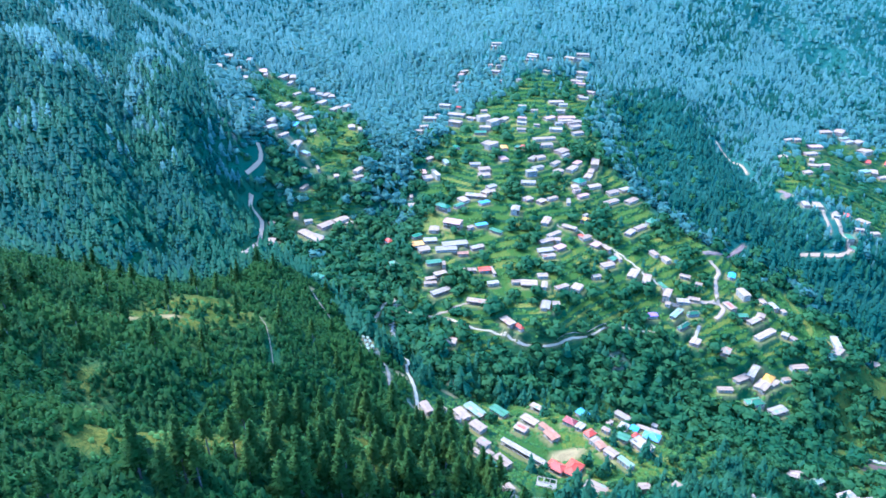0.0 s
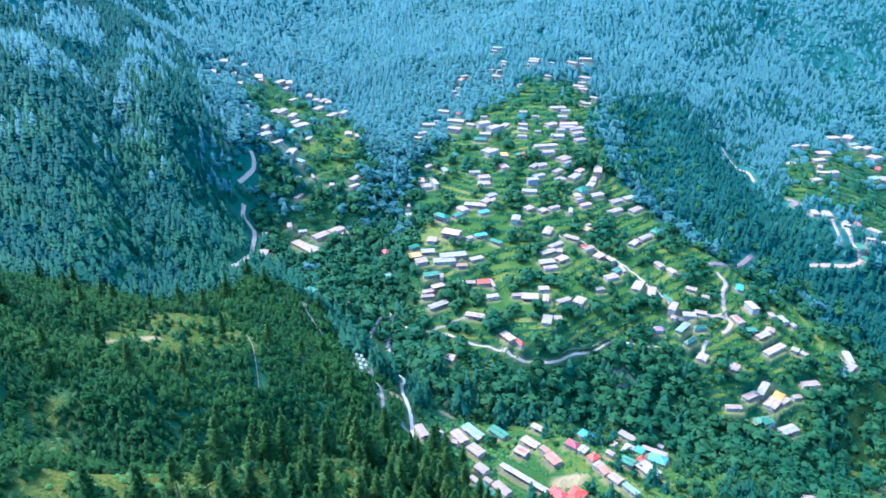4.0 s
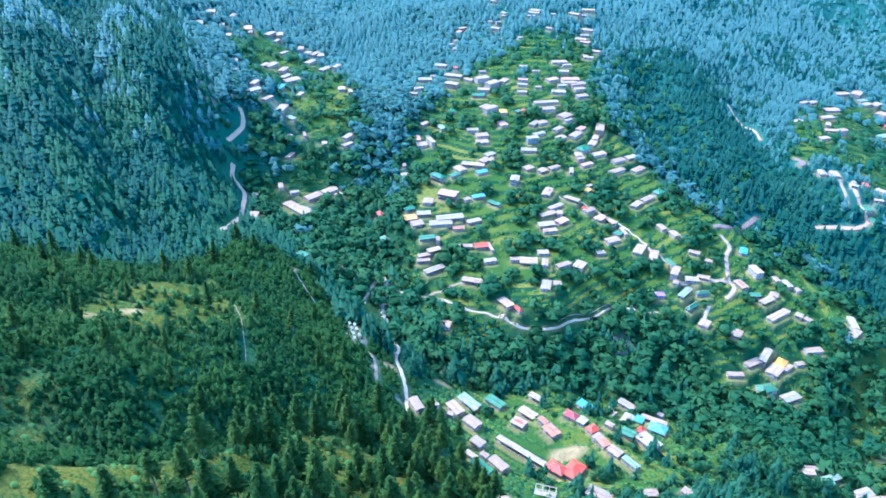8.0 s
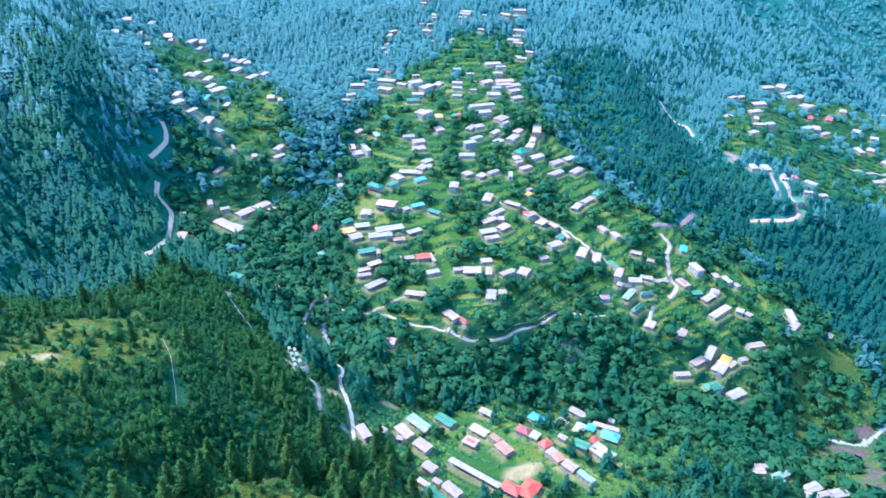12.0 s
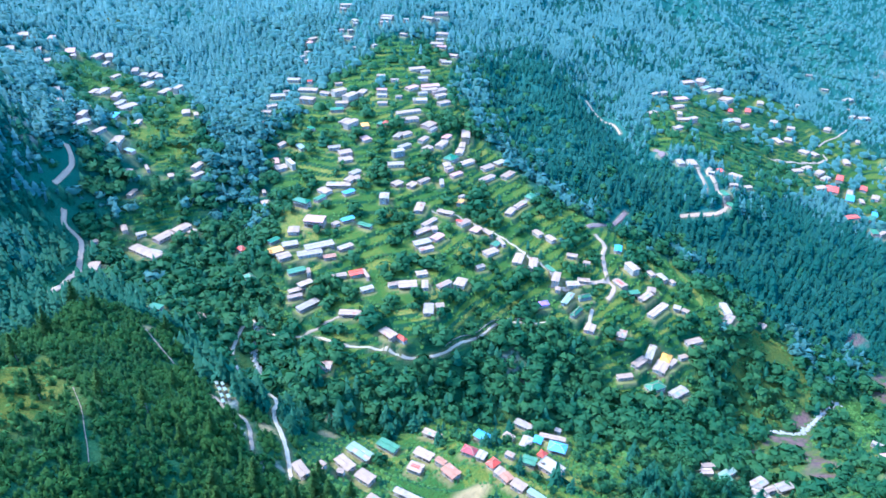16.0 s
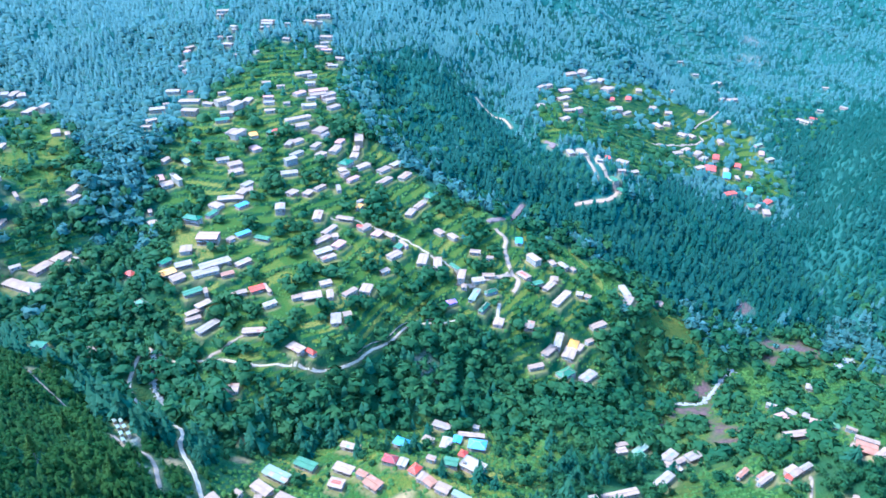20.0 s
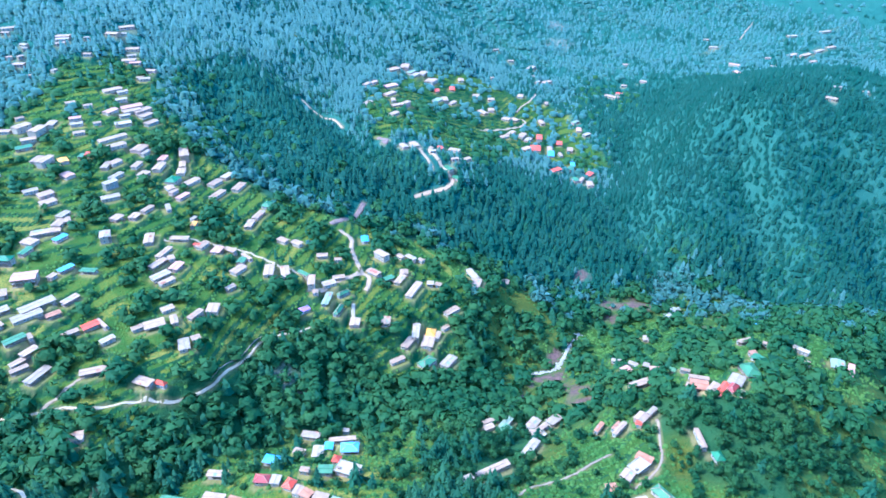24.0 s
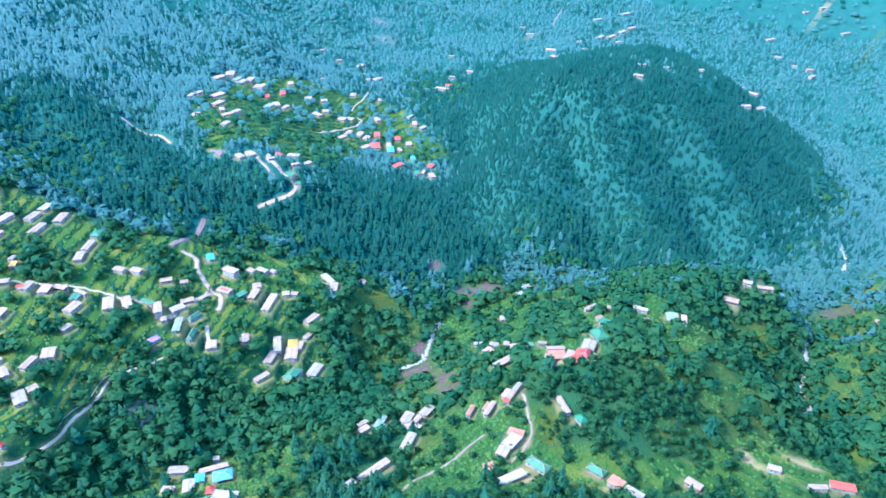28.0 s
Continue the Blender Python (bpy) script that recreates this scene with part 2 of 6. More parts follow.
# ---- landform: ridge, gully and slope lines of the valley, x, y, z ----
LANDFORM = {
    "main_stream": [(-45, 425, 52), (-28, 365, 46), (20, 337, 34), (85, 333, 22), (145, 327, 10), (205, 328, 2), (260, 338, -8),
                    (300, 350, -14), (350, 372, -20), (425, 368, -28), (510, 325, -36), (590, 240, -44)],
    "ravine": [(350, 45, 8), (383, 108, -8), (425, 120, -17), (490, 138, -28), (545, 148, -36), (650, 155, -48), (760, 110, -60)],
    "spur_rib": [(354, 183, 45), (344, 149, 36), (334, 128, 30), (324, 110, 24)],
    "near_village": [(20, 262, 62), (58, 256, 54), (75, 300, 48), (120, 270, 44), (187, 275, 28)],
    "lower_road": [(-42, 323, 76), (-10, 300, 66)],
    "near_spur": [(150, 215, 60), (203, 184, 56), (240, 192, 56), (283, 209, 54), (300, 210, 55), (365, 215, 44), (435, 182, 26), (468, 170, 20)],
    "spur_west": [(158, 240, 44), (212, 262, 25), (258, 246, 38), (330, 270, 12)],
    "spur_east": [(237, 128, 52), (275, 110, 42), (300, 75, 38), (262, 160, 54)],
    "east_bank": [(385, 50, 12), (418, 84, 5), (480, 88, 12), (600, 60, 20), (520, -60, 80)],
    "camera_ridge": [(-20, 189, 118), (30, 190, 100), (-77, 156, 162), (-30, 100, 165), (20, 60, 175), (100, 60, 130), (0, -80, 215), (-180, 40, 240)],
    "left_spur": [(-113, 192, 156), (-118, 253, 141), (-71, 233, 118), (-85, 286, 115), (-76, 369, 86), (-147, 270, 143), (-190, 290, 150)],
    "left_gully": [(-270, 330, 140), (-200, 335, 122), (-140, 345, 104), (-90, 400, 84)],
    "dark_mountain": [(-230, 400, 142), (-168, 524, 141), (-200, 470, 145), (-290, 560, 190), (-300, 690, 215), (-420, 480, 240), (-480, 760, 330), (-330, 900, 260)],
    "left_hamlet": [(-128, 480, 82), (-70, 539, 98), (-134, 612, 116), (-180, 690, 140), (-226, 754, 160)],
    "side_gully": [(-58, 450, 62), (-48, 530, 84), (-42, 620, 100), (-60, 740, 124), (-80, 860, 150)],
    "terraces": [(5, 365, 52), (42, 381, 55), (68, 386, 58), (30, 436, 65), (-15, 446, 72), (141, 409, 43), (167, 392, 34), (213, 374, 18), (271, 402, 20),
                 (100, 470, 66), (160, 480, 60), (15, 669, 113), (80, 600, 103), (87, 772, 152), (160, 857, 178)],
    "terrace_brow": [(90, 395, 50), (235, 425, 32), (200, 500, 56), (150, 620, 92)],
    "east_gully": [(225, 640, 74), (258, 560, 42), (296, 480, 14), (340, 430, -6), (380, 398, -15)],
    "forest_hump": [(250, 700, 98), (285, 610, 72), (318, 540, 50), (330, 515, 38), (380, 470, 10)],
    "right_hamlet": [(453, 713, 48), (431, 755, 62), (502, 773, 52), (440, 600, 20), (513, 530, -4), (430, 650, 36)],
    "right_gully": [(700, 640, 0), (570, 510, -10), (480, 420, -20)],
    "round_hill": [(607, 430, 76), (669, 370, 80), (560, 400, 36), (620, 300, 20), (520, 390, 6), (760, 330, 60), (760, 500, 62), (850, 250, -20)],
    "far_valley": [(729, 691, 0), (850, 720, 0), (949, 656, 0), (1060, 364, -50), (1000, 150, -64), (1200, 500, -20)],
    "far_slope": [(259, 800, 136), (785, 880, 20), (300, 1050, 230), (700, 1150, 150), (1050, 1050, 90), (1433, 411, -10), (1400, 900, 110), (-58, 890, 150), (0, 1100, 240)],
    "skyline": [(-900, 900, 480), (-700, 1500, 560), (0, 1900, 560), (900, 1900, 480), (1700, 1500, 420), (2000, 700, 330), (2000, -200, 320),
                (-900, 100, 420), (-600, -700, 420), (400, -700, 300), (1200, -700, 280)],
    "horizon": [(-3600, 1000, 900), (-2500, 3400, 900), (800, 4200, 900), (3400, 3000, 900), (4300, 500, 850), (3000, -3000, 800), (0, -4000, 800), (-3000, -2800, 850)],
}


def landform_points():
    pts = []
    for line in LANDFORM.values():
        pts.extend(line)
    return np.array(pts, float)


def tps(r2):
    return 0.5 * r2 * np.log(r2 + 1e-9)


CTRL = landform_points()
CSC = 300.0
_q = CTRL[:, :2] / CSC
_d = ((_q[:, None] - _q[None]) ** 2).sum(-1)
_n = len(_q)
_A = np.zeros((_n + 3, _n + 3))
_A[:_n, :_n] = tps(_d) + np.eye(_n) * 0.0008
_A[:_n, _n], _A[:_n, _n + 1:] = 1, _q
_A[_n, :_n], _A[_n + 1:, :_n] = 1, _q.T
COEF = np.linalg.solve(_A, np.r_[CTRL[:, 2], np.zeros(3)])


def smooth(a, b, v):
    u = np.clip((v - a) / (b - a), 0, 1)
    return u * u * (3 - 2 * u)


_rng = np.random.default_rng(5)
WAVES = [(2 * math.pi / lam * math.cos(a), 2 * math.pi / lam * math.sin(a), ph, amp)
         for lam, amp, k in ((170, 2.2, 5), (80, 1.3, 6), (38, 0.7, 7), (17, 0.28, 7)) for a, ph in _rng.uniform(0, 2 * math.pi, (k, 2))]


def base_height(x, y):
    """Height of the natural slope at arrays x, y."""
    x, y = np.asarray(x, float), np.asarray(y, float)
    out = np.empty(x.size)
    xf, yf = x.ravel(), y.ravel()
    for a in range(0, x.size, 20000):
        q = np.stack([xf[a:a + 20000], yf[a:a + 20000]], -1) / CSC
        r2 = ((q[:, None] - _q[None]) ** 2).sum(-1)
        out[a:a + 20000] = tps(r2) @ COEF[:_n] + COEF[_n] + q @ COEF[_n + 1:]
    return out.reshape(x.shape)


def ripple(x, y):
    return sum(amp * np.sin(kx * x + ky * y + ph) for kx, ky, ph, amp in WAVES)


def inside(x, y, poly):
    """Soft signed test: 1 inside the closed outline, 0 outside."""
    x, y = np.asarray(x, float), np.asarray(y, float)
    odd = np.zeros(x.shape, bool)
    near = np.full(x.shape, 1e9)
    for (ax, ay), (bx, by) in zip(poly, poly[1:] + poly[:1]):
        odd ^= ((ay > y) != (by > y)) & (x < (bx - ax) * (y - ay) / ((by - ay) or 1e-9) + ax)
        u = np.clip(((x - ax) * (bx - ax) + (y - ay) * (by - ay)) / ((bx - ax) ** 2 + (by - ay) ** 2), 0, 1)
        near = np.minimum(near, np.hypot(x - ax - u * (bx - ax), y - ay - u * (by - ay)))
    return smooth(-9, 9, np.where(odd, near, -near) + 3 * np.sin(x / 7.0 + y / 11.0) + 2.5 * np.sin(y / 5.0 - x / 9.0))


# ---- settlement plan ----
# each house: x, y, length and width of its roof, turn in degrees, roof kind
HAMLETS = {
    "far_valley_a": [
        (629.8, 828.3, 7.0, 4.2, 332, "w"), (633.0, 799.1, 7.6, 4.6, 329, "w"), (654.6, 781.9, 15.1, 7.4, 23, "g"), (564.8, 753.4, 5.2, 3.8, 335, "w"),
        (642.4, 737.6, 11.0, 6.6, 347, "w"), (632.3, 753.6, 5.6, 3.8, 334, "w"), (806.9, 748.3, 9.1, 5.4, 311, "w"), (743.0, 692.4, 7.7, 4.6, 311, "w"),
        (699.7, 673.3, 19.0, 7.4, 284, "w"), (716.5, 676.3, 8.5, 5.1, 296, "r"), (763.7, 678.0, 9.4, 5.6, 116, "w"), (942.5, 662.6, 16.0, 7.4, 109, "p"),
        (883.6, 612.3, 26.1, 7.4, 77, "p"), (708.5, 498.1, 12.5, 7.4, 270, "w"), (1012.4, 766.2, 8.6, 5.1, 311, "w"), (991.2, 736.5, 12.5, 7.4, 311, "g"),
        (1015.9, 657.1, 8.2, 4.9, 311, "w"), (984.9, 627.9, 7.9, 4.7, 131, "w"),
    ],
    "far_valley_b": [
        (1073.3, 653.0, 21.7, 7.4, 1, "w"), (719.4, 455.2, 8.6, 5.2, 160, "w"), (1096.8, 644.1, 23.3, 7.4, 357, "w"), (1125.9, 640.2, 22.9, 7.4, 0, "g"),
        (1155.4, 638.3, 17.5, 7.4, 349, "w"), (1201.9, 676.9, 20.2, 7.4, 347, "g"), (1138.3, 696.6, 16.5, 7.4, 338, "g"), (1077.4, 619.8, 11.6, 6.9, 344, "w"),
        (1110.6, 565.4, 11.6, 7.0, 343, "w"), (1098.0, 547.5, 13.8, 7.4, 311, "g"), (1096.3, 528.4, 9.3, 5.6, 329, "w"), (685.7, 388.1, 7.8, 4.7, 311, "g"),
        (707.4, 371.5, 5.3, 3.8, 311, "w"), (659.9, 378.6, 10.3, 6.2, 281, "w"), (760.7, 354.4, 8.0, 4.8, 103, "w"), (1095.3, 446.5, 15.1, 7.4, 100, "w"),
        (1097.0, 415.8, 6.2, 3.8, 311, "w"), (1100.4, 398.1, 16.2, 7.4, 83, "p"),
    ],
    "far_valley_c": [
        (767.7, 302.9, 10.8, 6.5, 311, "w"), (812.1, 301.2, 14.4, 7.4, 338, "w"), (850.6, 300.0, 10.9, 6.6, 339, "w"), (1260.3, 419.9, 12.8, 7.4, 266, "w"),
        (1250.9, 389.3, 9.5, 5.7, 274, "w"), (1251.8, 365.2, 12.3, 7.4, 311, "w"), (1231.9, 354.8, 11.0, 6.6, 340, "w"), (1445.7, 443.7, 11.8, 7.1, 331, "w"),
        (1471.0, 422.7, 16.3, 7.4, 341, "w"), (1425.0, 364.4, 18.3, 7.4, 334, "w"), (1314.0, 455.5, 17.2, 7.4, 334, "w"),
    ],
    "near_village_a": [
        (67.6, 230.8, 10.1, 6.1, 145, "w"), (56.0, 223.0, 6.2, 3.8, 173, "T"), (26.9, 212.8, 4.2, 3.8, 126, "w"), (28.6, 202.7, 4.2, 3.8, 147, "w"),
        (89.1, 231.9, 5.3, 3.8, 183, "w"), (104.5, 234.0, 4.2, 3.8, 134, "w"), (184.3, 278.5, 5.9, 3.8, 171, "w"), (189.7, 272.1, 7.9, 4.7, 192, "t"),
        (200.7, 264.2, 5.4, 3.8, 153, "w"), (200.9, 257.8, 8.1, 4.8, 191, "w"), (38.9, 206.2, 4.6, 3.8, 175, "T"), (31.3, 311.1, 11.0, 5.5, 314, "t"),
        (17.4, 301.8, 13.4, 5.7, 310, "a"), (9.9, 287.2, 9.7, 5.2, 304, "w"), (7.7, 281.1, 3.3, 2.6, 337, "w"), (17.8, 278.4, 8.5, 5.6, 312, "w"),
        (19.6, 261.2, 6.4, 4.7, 314, "w"), (15.9, 246.0, 5.7, 2.5, 316, "w"),
    ],
    "near_village_b": [
        (19.8, 235.6, 9.7, 4.4, 311, "t"), (21.8, 249.1, 3.9, 2.5, 317, "w"), (27.4, 244.3, 8.8, 4.6, 309, "w"), (39.2, 262.2, 26.1, 3.1, 319, "g"),
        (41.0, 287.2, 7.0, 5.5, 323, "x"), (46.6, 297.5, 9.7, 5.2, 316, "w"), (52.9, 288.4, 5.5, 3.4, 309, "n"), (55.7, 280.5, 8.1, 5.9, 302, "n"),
        (54.2, 317.7, 9.9, 4.0, 320, "w"), (-7.9, 271.7, 8.7, 4.4, 296, "w"), (-0.0, 280.8, 3.7, 3.6, 312, "w"), (61.3, 251.2, 10.4, 7.4, 51, "R"),
        (53.6, 251.9, 8.6, 6.0, 321, "R"), (76.8, 305.8, 7.8, 5.4, 313, "B"), (66.9, 291.6, 7.0, 5.0, 321, "M"), (71.5, 287.2, 5.2, 4.4, 50, "g"),
        (75.4, 281.2, 5.8, 4.8, 32, "R"), (76.7, 275.3, 5.0, 3.9, 37, "w"),
    ],
    "near_village_c": [
        (78.9, 271.3, 5.2, 4.8, 294, "n"), (82.6, 265.3, 6.7, 5.0, 309, "w"), (88.0, 257.7, 8.6, 3.2, 307, "a"), (107.5, 332.9, 10.3, 4.8, 315, "g"),
        (101.5, 310.8, 7.7, 5.5, 54, "g"), (110.0, 316.7, 5.4, 4.9, 54, "b"), (119.6, 320.4, 14.2, 3.3, 331, "w"), (117.1, 306.9, 9.4, 7.0, 328, "B"),
        (102.9, 291.7, 4.3, 4.1, 41, "R"), (93.2, 283.0, 6.8, 5.2, 325, "t"), (102.0, 277.8, 11.2, 7.1, 306, "w"), (93.9, 316.3, 6.0, 4.3, 308, "w"),
        (85.0, 286.9, 4.4, 3.0, 315, "w"), (126.0, 328.8, 3.4, 2.8, 317, "g"),
    ],
    "spur_village_a": [
        (517.0, 101.0, 6.5, 3.9, 91, "w"), (192.7, 287.2, 9.4, 2.8, 352, "w"), (198.6, 281.3, 10.1, 4.3, 20, "a"), (212.8, 274.9, 9.6, 5.7, 18, "g"),
        (206.9, 263.4, 11.8, 3.0, 7, "w"), (222.3, 268.4, 8.7, 5.3, 7, "g"), (184.9, 246.7, 11.9, 4.5, 20, "g"), (156.9, 241.5, 17.1, 3.8, 354, "w"),
        (141.9, 240.3, 4.4, 3.5, 356, "g"), (219.2, 235.1, 7.9, 2.4, 18, "n"), (223.2, 228.1, 6.5, 2.2, 12, "n"), (223.2, 225.9, 10.7, 2.5, 13, "w"),
        (235.9, 223.7, 6.9, 5.6, 11, "w"), (243.1, 223.4, 6.8, 2.7, 9, "g"), (231.7, 221.7, 3.2, 2.9, 303, "r"), (205.3, 199.6, 8.9, 6.1, 3, "w"),
        (196.8, 198.4, 6.3, 5.3, 15, "w"), (211.3, 201.5, 7.6, 5.3, 289, "n"),
    ],
    "spur_village_b": [
        (240.3, 193.9, 12.1, 2.6, 237, "w"), (238.1, 182.4, 6.0, 4.7, 244, "T"), (197.8, 180.1, 10.7, 5.3, 269, "T"), (183.3, 195.7, 4.9, 4.4, 334, "n"),
        (300.6, 209.4, 10.6, 8.6, 243, "T"), (287.4, 208.2, 9.0, 7.2, 18, "g"), (277.0, 209.0, 12.3, 3.3, 14, "r"), (279.9, 205.3, 7.3, 3.9, 10, "M"),
        (273.0, 219.1, 9.2, 7.8, 311, "n"), (280.0, 224.2, 10.4, 2.7, 311, "w"), (274.9, 212.6, 9.1, 4.1, 13, "w"), (269.1, 222.6, 4.5, 2.8, 22, "w"),
        (279.6, 200.1, 3.5, 3.4, 269, "w"), (288.3, 254.3, 9.9, 4.4, 319, "p"), (265.0, 248.5, 13.4, 4.3, 348, "w"), (289.9, 277.9, 7.3, 5.5, 358, "p"),
        (307.9, 299.4, 6.5, 3.0, 311, "g"), (303.8, 283.2, 6.1, 3.5, 294, "g"),
    ],
    "spur_village_c": [
        (296.4, 268.5, 4.0, 3.8, 31, "g"), (289.2, 245.6, 4.3, 3.2, 304, "T"), (287.9, 237.6, 5.2, 2.2, 305, "g"), (344.3, 238.3, 9.4, 3.2, 343, "w"),
        (340.7, 223.0, 5.7, 2.5, 299, "w"), (316.5, 212.4, 10.6, 5.8, 274, "t"), (320.0, 219.9, 4.3, 3.4, 334, "n"), (430.7, 288.6, 7.1, 4.3, 291, "g"),
        (395.3, 256.6, 7.0, 3.3, 244, "b"), (352.1, 311.3, 5.6, 4.5, 225, "g"), (360.2, 315.2, 3.8, 3.6, 300, "T"), (211.5, 159.1, 8.1, 4.2, 270, "T"),
        (209.1, 148.6, 6.6, 5.5, 267, "n"), (207.0, 139.5, 8.0, 3.9, 270, "g"), (236.5, 125.4, 7.4, 4.0, 266, "w"), (281.4, 103.9, 6.1, 3.5, 290, "w"),
        (289.9, 76.9, 10.8, 4.7, 296, "r"), (281.5, 85.1, 8.3, 2.7, 309, "w"),
    ],
    "spur_village_d": [
        (344.9, 206.7, 8.5, 2.6, 282, "w"), (331.1, 196.6, 6.2, 4.1, 204, "w"), (353.3, 189.7, 8.6, 7.3, 212, "a"), (356.3, 183.5, 11.6, 3.3, 206, "p"),
        (430.5, 180.2, 10.2, 6.1, 283, "w"), (452.5, 178.2, 6.3, 4.6, 284, "g"), (461.5, 168.1, 10.7, 3.9, 299, "w"),
    ],
    "mid_village_a": [
        (-39.7, 468.2, 6.3, 4.7, 307, "R"), (-19.2, 465.8, 7.8, 4.7, 38, "t"), (-18.2, 454.6, 8.6, 6.9, 19, "o"), (-13.5, 448.4, 8.2, 7.5, 22, "w"),
        (-9.3, 459.5, 9.9, 6.1, 7, "g"), (-6.5, 472.6, 8.1, 7.3, 83, "w"), (7.5, 480.0, 13.4, 9.4, 339, "p"), (28.7, 482.5, 9.4, 4.5, 22, "b"),
        (20.5, 477.9, 5.4, 4.1, 34, "w"), (39.4, 475.9, 10.2, 4.3, 320, "t"), (8.5, 456.4, 18.5, 6.9, 12, "g"), (2.3, 449.3, 15.4, 6.4, 7, "g"),
        (14.2, 445.9, 8.0, 4.4, 7, "n"), (24.6, 454.9, 10.3, 4.8, 25, "w"), (-34.4, 439.9, 8.0, 5.2, 302, "T"), (-6.5, 436.8, 11.0, 5.5, 14, "t"),
        (0.5, 436.1, 5.9, 2.6, 275, "w"), (-1.9, 427.9, 9.3, 4.9, 27, "w"),
    ],
    "mid_village_b": [
        (-8.3, 424.2, 8.1, 4.0, 19, "w"), (-8.5, 419.4, 8.8, 3.4, 9, "w"), (28.9, 432.0, 8.9, 5.8, 10, "r"), (34.5, 430.4, 10.9, 2.2, 283, "w"),
        (18.1, 430.6, 10.1, 4.1, 3, "w"), (33.7, 416.0, 8.0, 4.2, 14, "g"), (49.4, 417.4, 6.1, 3.9, 4, "w"), (-1.6, 412.1, 14.2, 5.3, 34, "g"),
        (78.9, 493.2, 13.0, 6.1, 69, "w"), (96.2, 488.6, 12.2, 4.8, 323, "w"), (83.0, 478.5, 13.7, 4.1, 38, "w"), (76.4, 468.8, 12.5, 5.2, 28, "w"),
        (85.1, 471.3, 5.5, 4.2, 266, "w"), (85.2, 462.2, 9.2, 6.4, 40, "p"), (74.2, 457.6, 11.6, 6.2, 14, "g"), (75.8, 450.6, 9.9, 4.4, 14, "w"),
        (106.8, 478.0, 9.2, 5.3, 33, "w"), (103.9, 479.5, 4.5, 2.6, 320, "r"),
    ],
    "mid_village_c": [
        (113.5, 471.1, 8.2, 6.4, 44, "p"), (121.0, 468.9, 9.1, 4.1, 294, "w"), (123.7, 457.1, 6.8, 5.2, 39, "t"), (127.9, 459.0, 10.2, 2.5, 282, "w"),
        (118.3, 449.5, 10.2, 6.3, 24, "w"), (107.9, 435.6, 6.3, 3.9, 17, "w"), (68.3, 426.1, 7.3, 5.0, 4, "w"), (58.0, 415.6, 11.2, 7.9, 354, "w"),
        (68.3, 414.3, 8.7, 4.1, 80, "w"), (80.6, 417.2, 10.4, 4.2, 28, "w"), (91.4, 419.9, 9.2, 7.1, 58, "w"), (22.0, 398.8, 12.9, 5.2, 345, "w"),
        (41.4, 381.6, 10.2, 6.1, 304, "w"), (48.3, 376.9, 6.8, 3.0, 304, "R"), (5.0, 364.8, 7.5, 6.6, 342, "w"), (66.6, 393.3, 10.6, 6.1, 77, "g"),
        (73.9, 396.7, 5.1, 4.8, 355, "w"), (26.4, 522.7, 17.3, 6.5, 347, "w"),
    ],
    "mid_village_d": [
        (16.3, 517.4, 9.4, 7.3, 305, "w"), (32.3, 512.8, 8.9, 4.9, 28, "b"), (12.4, 508.4, 9.5, 4.5, 43, "t"), (0.0, 504.4, 12.1, 6.2, 320, "T"),
        (-24.2, 511.1, 9.1, 6.2, 281, "w"), (-25.4, 525.7, 6.0, 2.6, 276, "w"), (55.9, 502.5, 9.4, 6.6, 77, "g"), (67.3, 519.7, 7.6, 6.8, 36, "w"),
        (77.7, 517.6, 7.7, 5.8, 46, "w"), (87.2, 522.7, 10.0, 4.1, 33, "w"), (136.1, 529.1, 14.0, 5.4, 33, "w"), (154.8, 538.1, 13.0, 6.2, 41, "w"),
        (109.2, 499.5, 6.6, 3.7, 53, "o"), (111.5, 506.1, 4.9, 3.1, 30, "g"), (165.0, 510.8, 8.5, 6.9, 38, "T"), (153.6, 500.2, 12.4, 4.8, 38, "w"),
        (143.7, 491.5, 11.0, 5.3, 50, "w"), (99.9, 520.4, 9.9, 3.2, 262, "g"),
    ],
    "upper_village_a": [
        (57.8, 781.8, 11.0, 6.6, 352, "w"), (54.2, 772.3, 6.5, 3.9, 331, "w"), (63.4, 753.0, 7.8, 4.7, 295, "g"), (62.7, 746.8, 4.2, 3.8, 352, "g"),
        (49.5, 743.1, 4.8, 3.8, 352, "w"), (57.0, 737.4, 5.1, 3.8, 16, "g"), (54.0, 728.3, 9.6, 5.7, 328, "w"), (57.1, 711.8, 4.6, 3.8, 352, "w"),
        (75.6, 709.4, 5.1, 3.8, 37, "g"), (94.4, 753.3, 11.7, 7.0, 329, "w"), (92.5, 747.5, 10.9, 6.5, 340, "g"), (89.0, 741.0, 7.7, 4.6, 352, "w"),
        (104.9, 722.4, 7.3, 4.4, 319, "w"), (111.1, 747.8, 4.9, 3.8, 352, "g"), (133.4, 752.5, 11.7, 7.0, 317, "w"), (148.1, 762.6, 13.0, 7.4, 352, "w"),
        (141.2, 750.9, 6.4, 3.8, 352, "g"), (143.6, 733.8, 11.7, 7.0, 331, "w"),
    ],
    "upper_village_b": [
        (139.1, 723.0, 7.7, 4.6, 352, "g"), (134.8, 715.6, 11.4, 6.8, 332, "w"), (138.1, 709.9, 9.5, 5.7, 329, "p"), (146.4, 699.0, 9.7, 5.8, 319, "w"),
        (135.7, 692.9, 5.7, 3.8, 334, "w"), (138.1, 688.7, 9.3, 5.6, 341, "g"), (22.0, 738.7, 8.5, 5.1, 36, "w"), (18.9, 732.2, 8.2, 4.9, 241, "p"),
